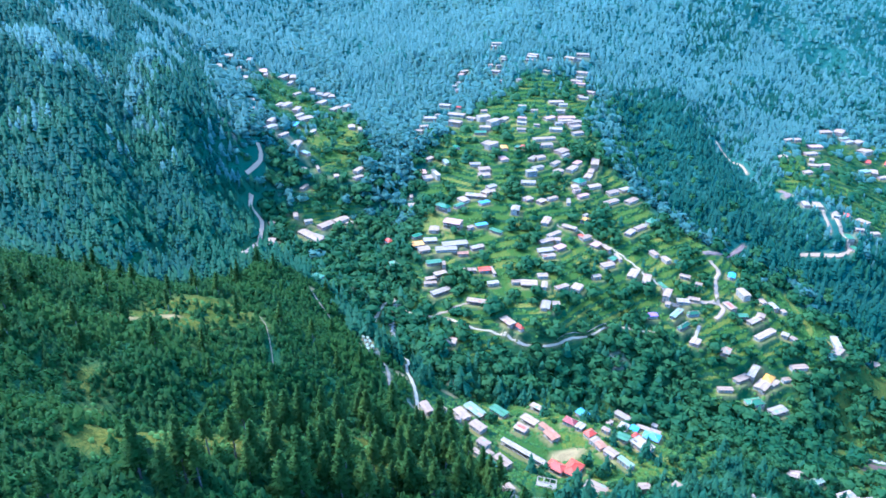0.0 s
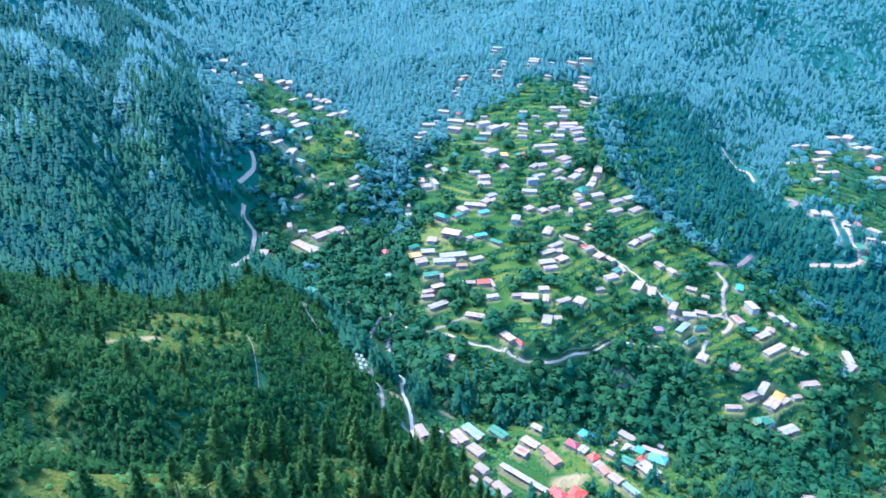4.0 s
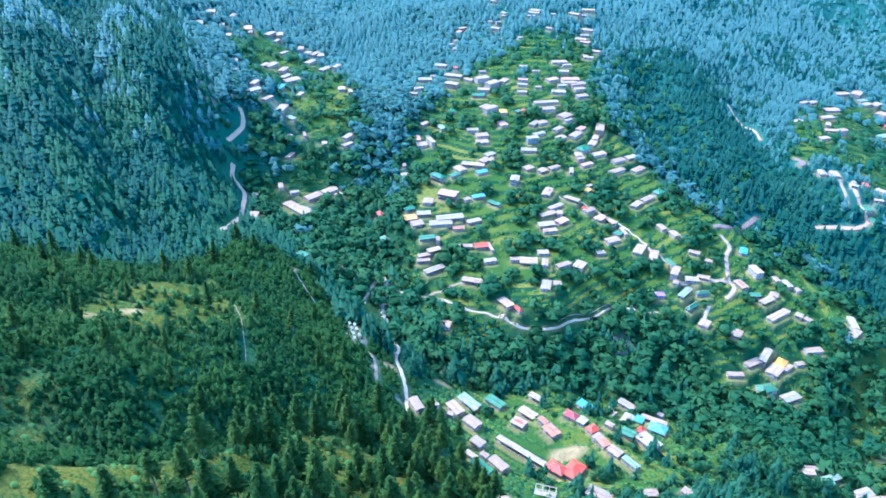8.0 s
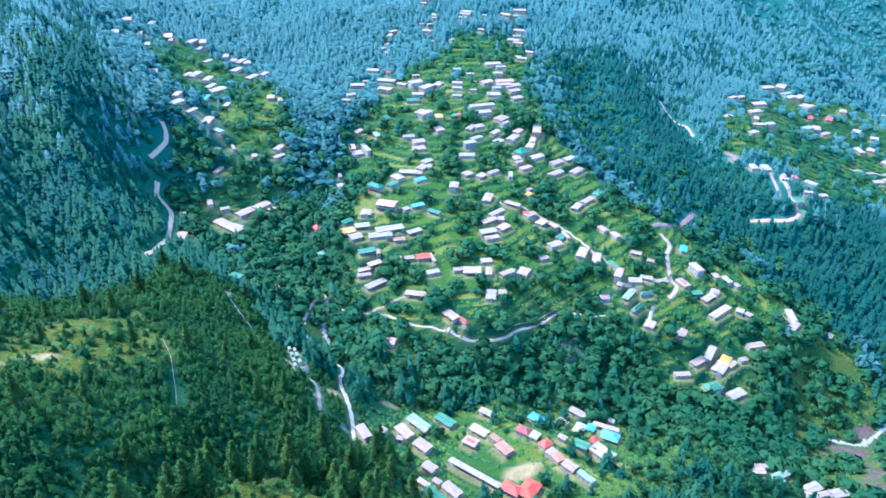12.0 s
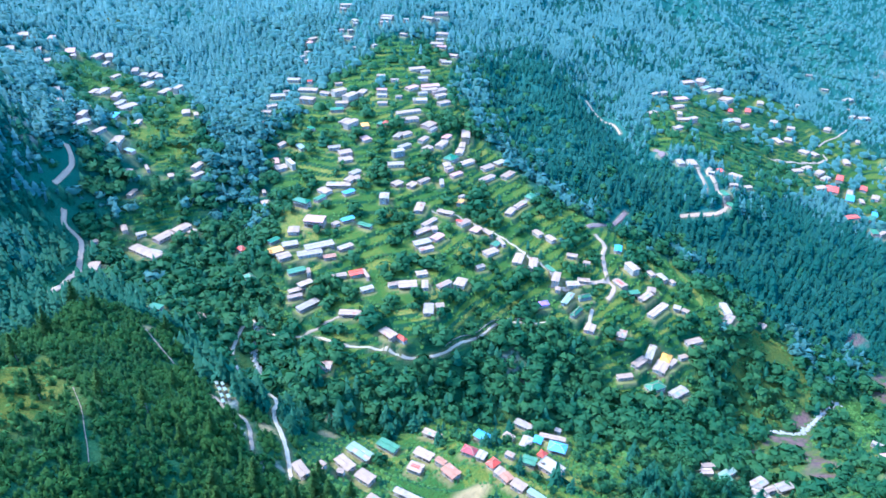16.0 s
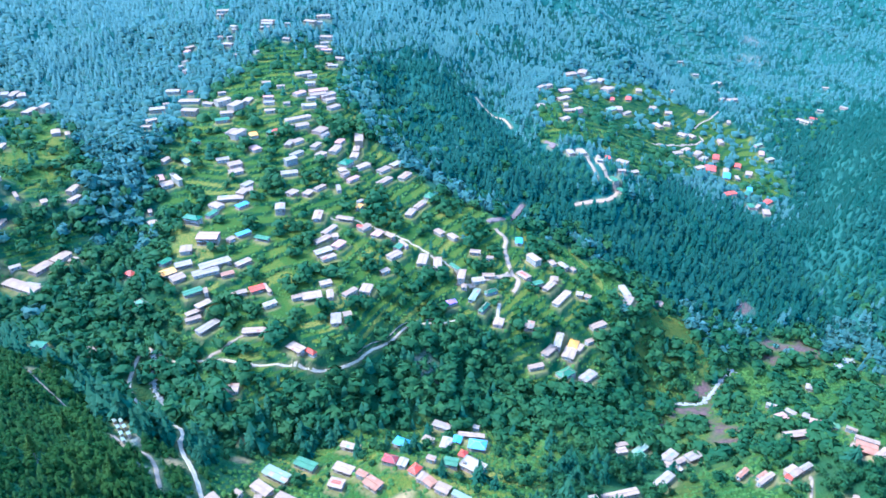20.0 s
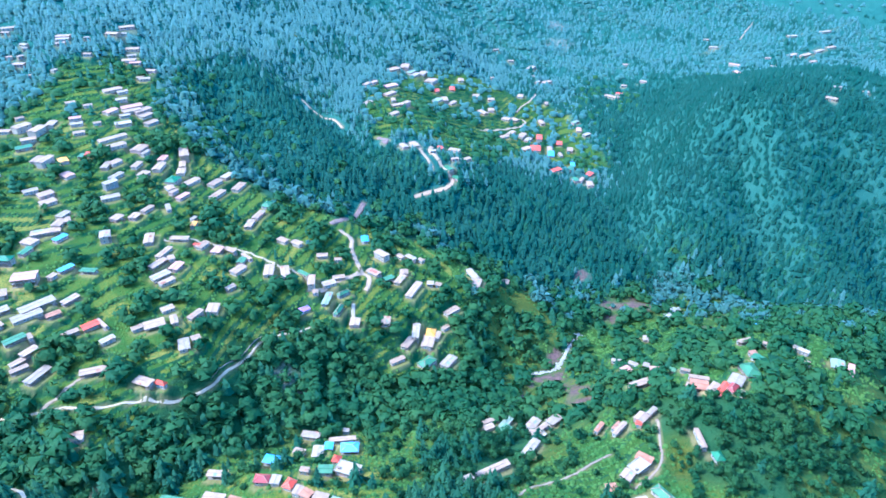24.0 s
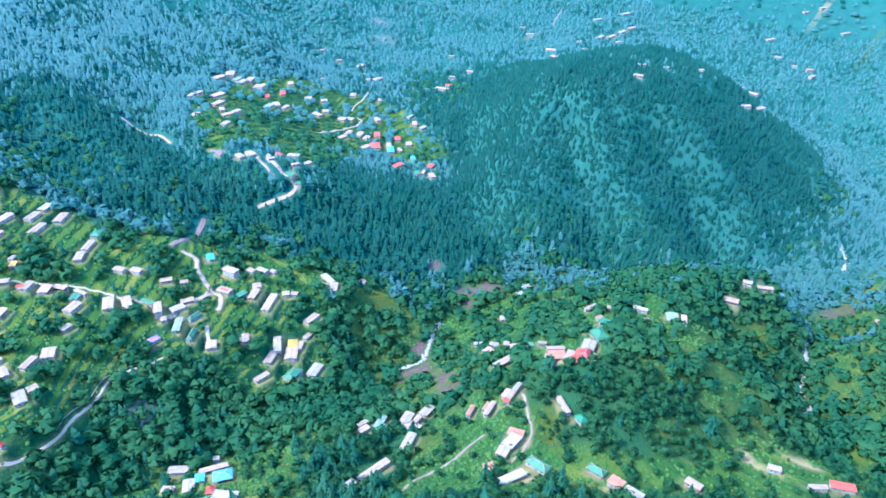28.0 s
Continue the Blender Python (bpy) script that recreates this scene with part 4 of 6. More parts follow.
GRASS = {
    "left_clearing": [(-118, 244), (-132, 312), (-109, 326), (-85, 285), (-89, 252)],
    "camera_grass": [(-82, 139), (-84, 157), (-58, 187), (-55, 210), (-42, 224), (-26, 221), (-1, 204), (-0, 193)],
    "spur_grass": [(138, 221), (154, 225), (184, 241), (216, 248), (239, 248), (251, 246), (245, 230), (227, 224), (214, 226), (204, 217), (185, 187), (175, 171)],
    "spur_crown": [(325, 321), (358, 310), (368, 277), (374, 257), (349, 220), (345, 186), (325, 181), (306, 192), (290, 195), (303, 211), (302, 231), (317, 281)],
    "spur_ridge": [(342, 184), (385, 183), (368, 153), (347, 132), (331, 114), (306, 122), (318, 140), (318, 160)],
    "spur_glade": [(212, 192), (228, 201), (234, 194), (228, 182), (214, 176)],
    "slope_glade": [(287, 406), (328, 397), (309, 367), (292, 368), (277, 381)],
    "gully_grass": [(-42, 380), (-37, 399), (-32, 392), (-34, 381), (-29, 369), (-33, 362), (-39, 367)],
    "near_brow": [(-102, 138), (-95, 152), (-84, 162), (-71, 172), (-61, 166), (-68, 148), (-90, 134)],
    "pine_glade": [(-57, 175), (-55, 200), (-44, 217), (-35, 205), (-38, 176), (-48, 160)],
    "hill_glade": [(-139, 252), (-137, 276), (-125, 295), (-106, 291), (-92, 262), (-104, 240), (-128, 235)],
    "left_edge": [(-129, 199), (-117, 191), (-105, 173), (-107, 163)],
}
ROUGH = {
    "spur_flank": [(305, 207), (356, 194), (436, 167), (445, 138), (365, 108), (291, 126), (292, 158), (285, 190)],
    "east_bank": [(542, 146), (658, 120), (401, 74), (393, 107)],
    "stream_banks": [(246, 364), (279, 383), (319, 377), (339, 349), (390, 368), (469, 330), (386, 255), (311, 269), (261, 254), (213, 243), (230, 301), (236, 337)],
    "stream_upper": [(359, 372), (438, 368), (459, 324), (386, 255), (329, 263), (356, 319)],
    "flank_low": [(255, 155), (282, 144), (333, 102), (271, 119)],
    "bank_low": [(148, 335), (168, 313), (170, 277), (136, 270), (131, 303)],
    "bank_mid": [(269, 393), (294, 381), (285, 350), (260, 348), (251, 371)],
}
# where tall conifers stand on the near slope
PINE_EDGE = {
    "pine_edge": [(-89, 110), (-81, 119), (-65, 135), (-63, 157), (-51, 228), (-21, 248), (20, 253), (24, 191)],
}

# bare ground: x, y, radius, kind
BARE = [
    (112, 371, 9, "rock"),  # cliff
    (119, 362, 7, "rock"),  # cliff b
    (-34, 288, 6, "rock"),  # quarry
    (-18, 271, 5, "rock"),  # quarry b
    (11, 334, 8, "soil"),  # gravel
    (3, 317, 5, "soil"),  # gravel b
    (62, 265, 9, "soil"),  # yard
    (266, 318, 15, "red"),  # landslip
    (254, 280, 9, "red"),  # landslip foot
    (429, 301, 12, "red"),  # raw terrace
    (392, 352, 15, "red"),  # stream bank
    (363, 352, 9, "red"),  # stream bank b
    (259, 298, 12, "red"),  # slip
    (287, 333, 10, "red"),  # slip b
    (246, 270, 8, "red"),  # slip c
    (378, 401, 9, "red"),  # brown slide
    (376, 363, 13, "red"),  # brown bank
    (392, 289, 9, "red"),  # red terrace
    (409, 280, 9, "red"),  # red terrace b
    (781, 859, 22, "rock"),  # scar
    (820, 912, 20, "rock"),  # scar b
    (1420, 378, 40, "grass"),  # far bare
    (1345, 308, 36, "grass"),  # far bare b
    (545, 135, 14, "red"),  # river bank
    (559, 124, 14, "red"),  # river bank b
    (-117, 256, 5, "soil"),  # clear stone
    (-129, 246, 4, "soil"),  # clear stone b
    (-169, 528, 8, "rock"),  # left slip
    (-165, 519, 7, "rock"),  # left slip b
    (-77, 368, 4, "soil"),  # brown house yard
    (256, 314, 9, "red"),  # slip d
    (236, 307, 8, "red"),  # slip e
    (394, 353, 10, "red"),  # slip f
    (210, 196, 5, "soil"),  # yard spur
    (189, 182, 7, "soil"),  # yard terrace
    (270, 217, 6, "soil"),  # yard red
    (-22, 298, 5, "soil"),  # path yard
    (-35, 310, 7, "rock"),  # track bank
    (281, 117, 6, "soil"),  # field bare
    (304, 96, 9, "soil"),  # field bare b
    (-159, 795, 14, "grass"),  # upper clear
    (319, 780, 12, "grass"),  # upper glade
]


# ---- ground ----
def axis(lo, a, b, c, d, hi, fine, mid):
    """Grid lines: fine between b and c, mid between a and d, growing outwards."""
    v = list(np.arange(b, c, fine)) + list(np.arange(c, d + 1, mid))
    v = list(np.arange(a, b, mid)) + v
    step, q = mid, v[-1]
    while q < hi:
        step *= 1.14
        q += step
        v.append(min(q, hi))
    step, q = mid, v[0]
    while q > lo:
        step *= 1.14
        q -= step
        v.insert(0, max(q, lo))
    return np.array(v)


def zone(x, y, zones):
    m = np.zeros(np.shape(x))
    for poly in zones.values():
        (x0, y0), (x1, y1) = np.min(poly, 0) - 15, np.max(poly, 0) + 15
        k = (x > x0) & (x < x1) & (y > y0) & (y < y1)
        if k.any():
            m[k] = np.maximum(m[k], inside(x[k], y[k], poly))
    return m


def line_distance(x, y, pts):
    near = np.full(np.shape(x), 1e9)
    for (ax, ay), (bx, by) in zip(pts, pts[1:]):
        u = np.clip(((x - ax) * (bx - ax) + (y - ay) * (by - ay)) / ((bx - ax) ** 2 + (by - ay) ** 2 + 1e-9), 0, 1)
        near = np.minimum(near, np.hypot(x - ax - u * (bx - ax), y - ay - u * (by - ay)))
    return near


STEP = 2.3  # height of one terrace


# ribs (positive) and gullies (negative) of the wooded mountainsides: height, half width, line
RIBS = {
    "hill_crest": (15, 26, [(650, 470), (579, 448), (535, 450), (505, 420), (488, 375)]),
    "hill_left_gully": (-12, 24, [(658, 600), (514, 505), (471, 434), (445, 375)]),
    "hill_rib_middle": (13, 17, [(600, 400), (562, 348), (553, 307), (531, 266)]),
    "hill_gully_middle": (-11, 15, [(575, 405), (546, 356), (525, 330), (492, 300)]),
    "hill_rib_east": (12, 20, [(643, 375), (651, 314), (651, 266), (641, 227)]),
    "hill_gully_east": (-12, 16, [(620, 335), (612, 289), (598, 250)]),
    "hill_rib_far": (12, 24, [(793, 304), (783, 236), (769, 190), (764, 152)]),
    "top_valley": (-26, 70, [(1209, 655), (1140, 520), (1119, 456), (1095, 300), (930, 190)]),
    "hump_crest": (15, 24, [(220, 704), (228, 655), (241, 593), (250, 545)]),
    "hump_left_gully": (-9, 16, [(168, 690), (172, 620), (188, 560), (222, 505)]),
    "hump_right_gully": (-9, 16, [(270, 690), (282, 612), (296, 560), (306, 515)]),
    "valley_below_hamlet": (-8, 20, [(330, 505), (345, 450), (360, 405)]),
    "flank": (7, 18, [(275, 505), (310, 480), (330, 455)]),
    "far_dark_gully": (-22, 34, [(640, 1010), (678, 901), (657, 800)]),
    "far_rib": (16, 34, [(500, 940), (518, 856), (513, 800)]),
    "left_rib_low": (13, 22, [(-300, 540), (-232, 436), (-202, 391), (-182, 354)]),
    "left_gully": (-12, 20, [(-269, 564), (-219, 485), (-183, 422), (-165, 381)]),
    "left_rib_high": (13, 22, [(-270, 650), (-205, 540), (-178, 475), (-158, 413)]),
    "side_gully_wooded": (-8, 18, [(-105, 794), (-66, 694), (-46, 570), (-52, 500)]),
    "side_rib": (6, 14, [(-51, 781), (-26, 690), (-24, 600)]),
    "near_gully": (-9, 13, [(-124, 186), (-104, 177), (-88, 174), (-77, 182), (-66, 202), (-56, 227)]),
    "near_ridge": (5, 10, [(-99, 145), (-86, 151), (-72, 164), (-56, 188), (-46, 206)]),
    "spur_rib": (7, 15, [(345, 180), (334, 157), (348, 132), (367, 104)]),
    "spur_gully": (-8, 16, [(425, 160), (438, 135), (415, 123)]),
}


def house_clearance(x, y, least, spread):
    m = np.ones(np.shape(x))
    for rows in HAMLETS.values():
        for hx, hy, *rest in rows:
            if math.hypot(hx, hy) > least:
                m = m * (1 - np.exp(-((x - hx) ** 2 + (y - hy) ** 2) / spread))
    return m


def folds(x, y):
    """Gullies and ribs of the wooded mountainsides."""
    a = x + 22 * np.sin(y / 71.0 + 1.0) + 9 * np.sin(y / 29.0)
    b = y + 24 * np.sin(x / 83.0) + 8 * np.sin(x / 31.0 + 2.0)
    v = 5.0 * (np.abs(np.sin(a / 47.0)) - .6) + 4.0 * (np.abs(np.sin((a * .6 + b * .8) / 61.0)) - .6) + 2.2 * (np.abs(np.sin((b * .7 - a * .5) / 27.0)) - .6)
    v = .7 * smooth(560, 700, np.hypot(x, y)) * v
    for amp, half, pts in RIBS.values():
        (x0, y0), (x1, y1) = np.min(pts, 0) - 3 * half, np.max(pts, 0) + 3 * half
        k = (x > x0) & (x < x1) & (y > y0) & (y < y1)
        if k.any():
            v[k] += amp * np.exp(-(line_distance(x[k], y[k], pts) / half) ** 2)
    return house_clearance(x, y, 380, 1500.0) * v


def terrace_level(x, y, h):
    """Wavy height whose whole steps are the terraces."""
    return h + 0.9 * np.sin(x / 23.0 + y / 47.0) + 0.8 * np.sin(y / 31.0 + x / 57.0) + 0.35 * np.sin(x / 9.0 - y / 14.0)


OPEN_LAND = {k: FIELDS[k] for k in ("spur_fields", "stream_meadow")}


def crop_tone(x, y):
    """0 to 1: what grows on each strip of each terrace."""
    level = np.floor(terrace_level(x, y, base_height(x, y)) / STEP)
    plot = np.floor((x + 11 * np.sin(level * 1.7)) / (17 + 6 * np.sin(level * 2.3)))
    v = np.sin(level * 12.9898 + plot * 78.233) * 43758.5453
    return (v - np.floor(v)) * (1 - .75 * zone(x, y, OPEN_LAND))


def height(x, y):
    """Ground height: slope, terraces in the fields, small relief elsewhere."""
    x, y = np.asarray(x, float), np.asarray(y, float)
    h = base_height(x, y)
    f = zone(x, y, FIELDS)
    w = terrace_level(x, y, h)
    k = w / STEP
    fr = k - np.floor(k)
    stepped = STEP * (np.floor(k) + smooth(0.70, 0.98, fr) + 0.04 * fr) + (h - w)
    return h + f * (stepped - h) * (.62 + .36 * smooth(-1.2, 1.2, np.sin(x / 61.0 + 1.0) + np.sin(y / 43.0 + x / 90.0))) + (1 - f) * (ripple(x, y) * 0.55 + folds(x, y))


GX = axis(-4300, -380, -60, 345, 720, 4400, 1.7, 5.5)
GY = axis(-4200, 40, 150, 720, 960, 4500, 1.7, 5.5)
XX, YY = np.meshgrid(GX, GY)
HH = height(XX, YY)


# level pads cut into the slope for the houses
for _rows in HAMLETS.values():
    for _x, _y, _l, _w2, _turn, _k in _rows:
        _i0, _i1 = np.searchsorted(GX, (_x - 16, _x + 16))
        _j0, _j1 = np.searchsorted(GY, (_y - 16, _y + 16))
        _sx, _sy = XX[_j0:_j1, _i0:_i1] - _x, YY[_j0:_j1, _i0:_i1] - _y
        _c, _s = math.cos(radians(_turn)), math.sin(radians(_turn))
        _u, _v = np.abs(_sx * _c + _sy * _s) - _l / 2, np.abs(_sy * _c - _sx * _s + .6) - _w2 / 2 - .6
        _m = smooth(3.6, 1.6, np.hypot(np.maximum(_u, 0), np.maximum(_v, 0)))
        if _m.size and _m.max() > 0:
            _pad = (HH[_j0:_j1, _i0:_i1] * (_m > .6)).sum() / max((_m > .6).sum(), 1) if (_m > .6).any() else HH[_j0:_j1, _i0:_i1].mean()
            HH[_j0:_j1, _i0:_i1] += _m * (_pad - HH[_j0:_j1, _i0:_i1])


def ground_at(x, y):
    """Height of the ground sheet itself at arrays x, y."""
    x, y = np.asarray(x, float), np.asarray(y, float)
    i = np.clip(np.searchsorted(GX, x) - 1, 0, len(GX) - 2)
    j = np.clip(np.searchsorted(GY, y) - 1, 0, len(GY) - 2)
    u, v = (x - GX[i]) / (GX[i + 1] - GX[i]), (y - GY[j]) / (GY[j + 1] - GY[j])
    return (HH[j, i] * (1 - u) + HH[j, i + 1] * u) * (1 - v) + (HH[j + 1, i] * (1 - u) + HH[j + 1, i + 1] * u) * v


def fast_mesh(name, verts, faces, material, corner=3, smooth_shade=False):
    """Mesh from arrays: verts n x 3, faces m x corner."""
    me = bpy.data.meshes.new(name)
    verts, faces = np.asarray(verts, np.float32), np.asarray(faces, np.int32)
    me.vertices.add(len(verts))
    me.vertices.foreach_set("co", verts.ravel())
    me.loops.add(faces.size)
    me.loops.foreach_set("vertex_index", faces.ravel())
    me.polygons.add(len(faces))
    me.polygons.foreach_set("loop_start", np.arange(0, faces.size, corner, dtype=np.int32))
    me.polygons.foreach_set("loop_total", np.full(len(faces), corner, np.int32))
    if smooth_shade:
        me.polygons.foreach_set("use_smooth", np.ones(len(faces), bool))
    me.update(calc_edges=True)
    me.materials.append(material)
    return me


def point_attribute(me, name, values):
    a = me.attributes.new(name, "FLOAT", "POINT")
    a.data.foreach_set("value", np.asarray(values, np.float32).ravel())


nx, ny = len(GX), len(GY)
_i = (np.arange(ny - 1)[:, None] * nx + np.arange(nx - 1)[None]).ravel()
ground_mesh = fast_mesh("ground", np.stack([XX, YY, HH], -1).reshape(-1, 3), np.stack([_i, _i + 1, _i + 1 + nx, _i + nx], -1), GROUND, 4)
FIELD_MASK, GRASS_MASK = zone(XX, YY, FIELDS), zone(XX, YY, GRASS)
point_attribute(ground_mesh, "rough", zone(XX, YY, ROUGH))
point_attribute(ground_mesh, "field", FIELD_MASK)
point_attribute(ground_mesh, "crop", crop_tone(XX, YY))
# strength of the painted haze on the forest floor, by distance
point_attribute(ground_mesh, "far_haze", smooth(400, 640, np.hypot(XX, YY)))
SOIL = np.zeros(XX.shape)
FINE_LAND = (XX > -60) & (XX < 345) & (YY > 150) & (YY < 720)  # shoulders only where the sheet is fine enough
for _w, _s, _pts in ROADS.values():
    SOIL = np.maximum(SOIL, FINE_LAND * 0.45 * smooth(_w * 0.5 + 1.0, _w * 0.5, line_distance(XX, YY, _pts)))
ROCK, RED = np.zeros(XX.shape), np.zeros(XX.shape)
for _sx, _sy, _sr, _kind in BARE:
    _m = smooth(_sr * 1.1, _sr * 0.3, np.hypot(XX - _sx, YY - _sy) + _sr * (.22 * np.sin(XX / 3.1 + YY / 7) + .22 * np.sin(YY / 2.7 - XX / 5)))
    if _kind == "grass":
        GRASS_MASK = np.maximum(GRASS_MASK, _m)
    elif _kind == "rock":
        ROCK = np.maximum(ROCK, _m)
    elif _kind == "red":
        RED = np.maximum(RED, _m)
    else:
        SOIL = np.maximum(SOIL, .9 * _m)
for _rows in HAMLETS.values():
    for _x, _y, _l, _w2, _turn, _k in _rows:
        _i0, _i1 = np.searchsorted(GX, (_x - 14, _x + 14))
        _j0, _j1 = np.searchsorted(GY, (_y - 14, _y + 14))
        _sx, _sy = XX[_j0:_j1, _i0:_i1], YY[_j0:_j1, _i0:_i1]
        _c, _s = math.cos(radians(_turn)), math.sin(radians(_turn))
        _u, _v = (_sx - _x) * _c + (_sy - _y) * _s, -(_sx - _x) * _s + (_sy - _y) * _c + 1.2
        SOIL[_j0:_j1, _i0:_i1] = np.maximum(SOIL[_j0:_j1, _i0:_i1], .42 * smooth(1.3, .9, np.maximum(np.abs(_u) / (_l / 2 + .6), np.abs(_v) / (_w2 / 2 + 1.2))))
point_attribute(ground_mesh, "rock", ROCK)
point_attribute(ground_mesh, "red", RED)
point_attribute(ground_mesh, "grass", GRASS_MASK)
point_attribute(ground_mesh, "soil", SOIL)
ground = tagged(new("ground", ground_mesh), "steep green mountain valley with terraced fields and forest floor", "ground", kind="structure")


# ---- roads, lanes, stream beds ----
def resample(pts, gap):
    p = np.array(pts, float)
    d = np.r_[0, np.cumsum(np.hypot(*np.diff(p, axis=0).T))]
    s = np.linspace(0, d[-1], max(3, int(d[-1] / gap) + 1))
    q = np.stack([np.interp(s, d, p[:, 0]), np.interp(s, d, p[:, 1])], -1)
    for _ in range(3):
        q[1:-1] = 0.25 * q[:-2] + 0.5 * q[1:-1] + 0.25 * q[2:]
    return q


def ribbon(name, width, material, pts, label, category, lift=0.25, ragged=0.12):
    """A road bed of its own thickness, lying on the slope."""
    q = resample(pts, 2.0)
    t = np.gradient(q, axis=0)
    t /= np.hypot(*t.T)[:, None] + 1e-9
    nrm = np.stack([-t[:, 1], t[:, 0]], -1)
    n = len(q)
    r = np.random.default_rng(len(name))
    half = width / 2 * (1 + r.normal(0, ragged, (n, 2)))
    mid = ground_at(q[:, 0], q[:, 1])
    for _ in range(2):
        mid[1:-1] = 0.25 * mid[:-2] + 0.5 * mid[1:-1] + 0.25 * mid[2:]
    cross = []
    for side, k in ((-1, 0), (-0.5, 0), (0, 0), (0.5, 1), (1, 1)):
        p = q + nrm * (side * half[:, k])[:, None]
        top = np.maximum(ground_at(p[:, 0], p[:, 1]), mid - 0.4) + lift
        cross.append(np.c_[p, top])
    low = [np.c_[cross[0][:, :2], cross[0][:, 2] - .6], np.c_[cross[4][:, :2], cross[4][:, 2] - .6]]
    loop = [low[0]] + cross + [low[1]]
    v = np.concatenate(loop)
    f = []
    for k in range(6):
        a = np.arange(n - 1) + k * n
        f.append(np.stack([a, a + 1, a + 1 + n, a + n], -1))
    f = np.concatenate(f)[:, ::-1]
    ob = new(name, fast_mesh(name, v, f, material, 4))
    return tagged(ob, label, category, kind="structure")


ROAD_LABEL = {"concrete": ("pale concrete road winding along the terraced slope", "road"), "dirt": ("bare dirt track cut into the hillside", "road"),
              "sandy": ("pale sandy village road worn into the slope", "road"),
              "red": ("raw red earth cutting in the forest", "road"), "stones": ("pale stony stream bed between grassy banks", "stream bed")}
for _name, (_w, _s, _pts) in ROADS.items():
    ribbon("road" if _s != "stones" else "stream_bed", _w, SURFACE[_s], _pts, *ROAD_LABEL[_s], ragged=0.12 if _s != "stones" else 0.35)


# ---- houses ----
def part(name, verts, faces, material, parent=None, label=""):
    me = bpy.data.meshes.new(name)
    me.from_pydata(verts, [], faces)
    me.materials.append(material)
    ob = new(name, me)
    if parent:
        ob.parent = parent
    if label:
        ob["label"] = label
    return ob


def box(x0, x1, y0, y1, z0, z1):
    v = [(x, y, z) for z in (z0, z1) for y in (y0, y1) for x in (x0, x1)]
    return v, [(0, 2, 3, 1), (4, 5, 7, 6), (0, 1, 5, 4), (2, 6, 7, 3), (0, 4, 6, 2), (1, 3, 7, 5)]


def merge(*pieces):
    v, f = [], []
    for pv, pf in pieces:
        f += [tuple(i + len(v) for i in q) for q in pf]
        v += pv
    return v, f


def gable_roof(l, w, z, rise, over, thick):
    """Folded sheet with eaves and verges."""
    a, b = l / 2 + over, w / 2 + over
    ze = z - rise * over / (w / 2)
    v = []
    for x in (-a, a):
        for dz in (0, thick):
            v += [(x, -b, ze + dz), (x, 0, z + rise + dz), (x, b, ze + dz)]
    f = [(3, 9, 10, 4), (4, 10, 11, 5), (0, 1, 7, 6), (1, 2, 8, 7), (0, 6, 9, 3), (2, 5, 11, 8), (0, 3, 4, 1), (1, 4, 5, 2), (6, 7, 10, 9), (7, 8, 11, 10)]
    return v, f


def hip_roof(l, w, z, rise, over, thick):
    a, b = l / 2 + over, w / 2 + over
    r = max(0.15 * l, l / 2 - w / 2)
    v = [(-a, -b, z), (a, -b, z), (a, b, z), (-a, b, z), (-r, 0, z + rise), (r, 0, z + rise)]
    lo = [(x, y, q - thick) for x, y, q in v[:4]]
    f = [(0, 1, 5, 4), (1, 2, 5), (2, 3, 4, 5), (3, 0, 4), (6, 7, 1, 0), (7, 8, 2, 1), (8, 9, 3, 2), (9, 6, 0, 3), (9, 8, 7, 6)]
    return v + lo, f


def bar(p, q, half):
    """A thin square bar from p to q."""
    p, q = Vector(p), Vector(q)
    d = (q - p).normalized()
    s = d.cross(Vector((0, 0, 1)))
    s = (s if s.length > 1e-3 else Vector((1, 0, 0))).normalized() * half
    u = s.cross(d).normalized() * half
    v = [tuple(c + e) for c in (p, q) for e in (s + u, -s + u, -s - u, s - u)]
    return v, [(0, 1, 2, 3), (7, 6, 5, 4), (0, 4, 5, 1), (1, 5, 6, 2), (2, 6, 7, 3), (3, 7, 4, 0)]


ROOF_WORDS = {"w": "pale metal", "g": "dull grey metal", "t": "green metal", "b": "blue metal", "r": "red metal", "m": "maroon metal",
              "o": "orange metal", "p": "pink metal", "v": "purple metal", "n": "rusted metal", "x": "white metal", "a": "pale aqua metal"}
WALL_WORDS = ["cream plaster", "white plaster", "pink plaster", "grey block", "mud plaster"]
PLACE_WORDS = {"left": "above wooded gully", "upper": "on upper terraces", "mid": "among terraced fields", "east": "on terraced brow",
               "near": "in lower hamlet", "spur": "on grassy spur"}


def window(house, x, y, z, w, h, side):
    """side: 0 front, 1 back, 2 left end, 3 right end. Frame proud, pane set back in it."""
    t, o = 0.09, 0.05
    outer = [box(-w / 2 - t, w / 2 + t, -o, 0.02, z - t, z), box(-w / 2 - t, w / 2 + t, -o, 0.02, z + h, z + h + t),
             box(-w / 2 - t, -w / 2, -o, 0.02, z, z + h), box(w / 2, w / 2 + t, -o, 0.02, z, z + h), box(-0.035, 0.035, -o, 0.02, z, z + h)]
    fr = part("window", *merge(*outer), FRAME_PAINT, house)
    pane = part("pane", *box(-w / 2, w / 2, -0.012, 0.0, z, z + h), GLASS, fr)
    fr.matrix_local = pose(x, y, 0, 0, 0, (0, 180, 270, 90)[side])
    return fr


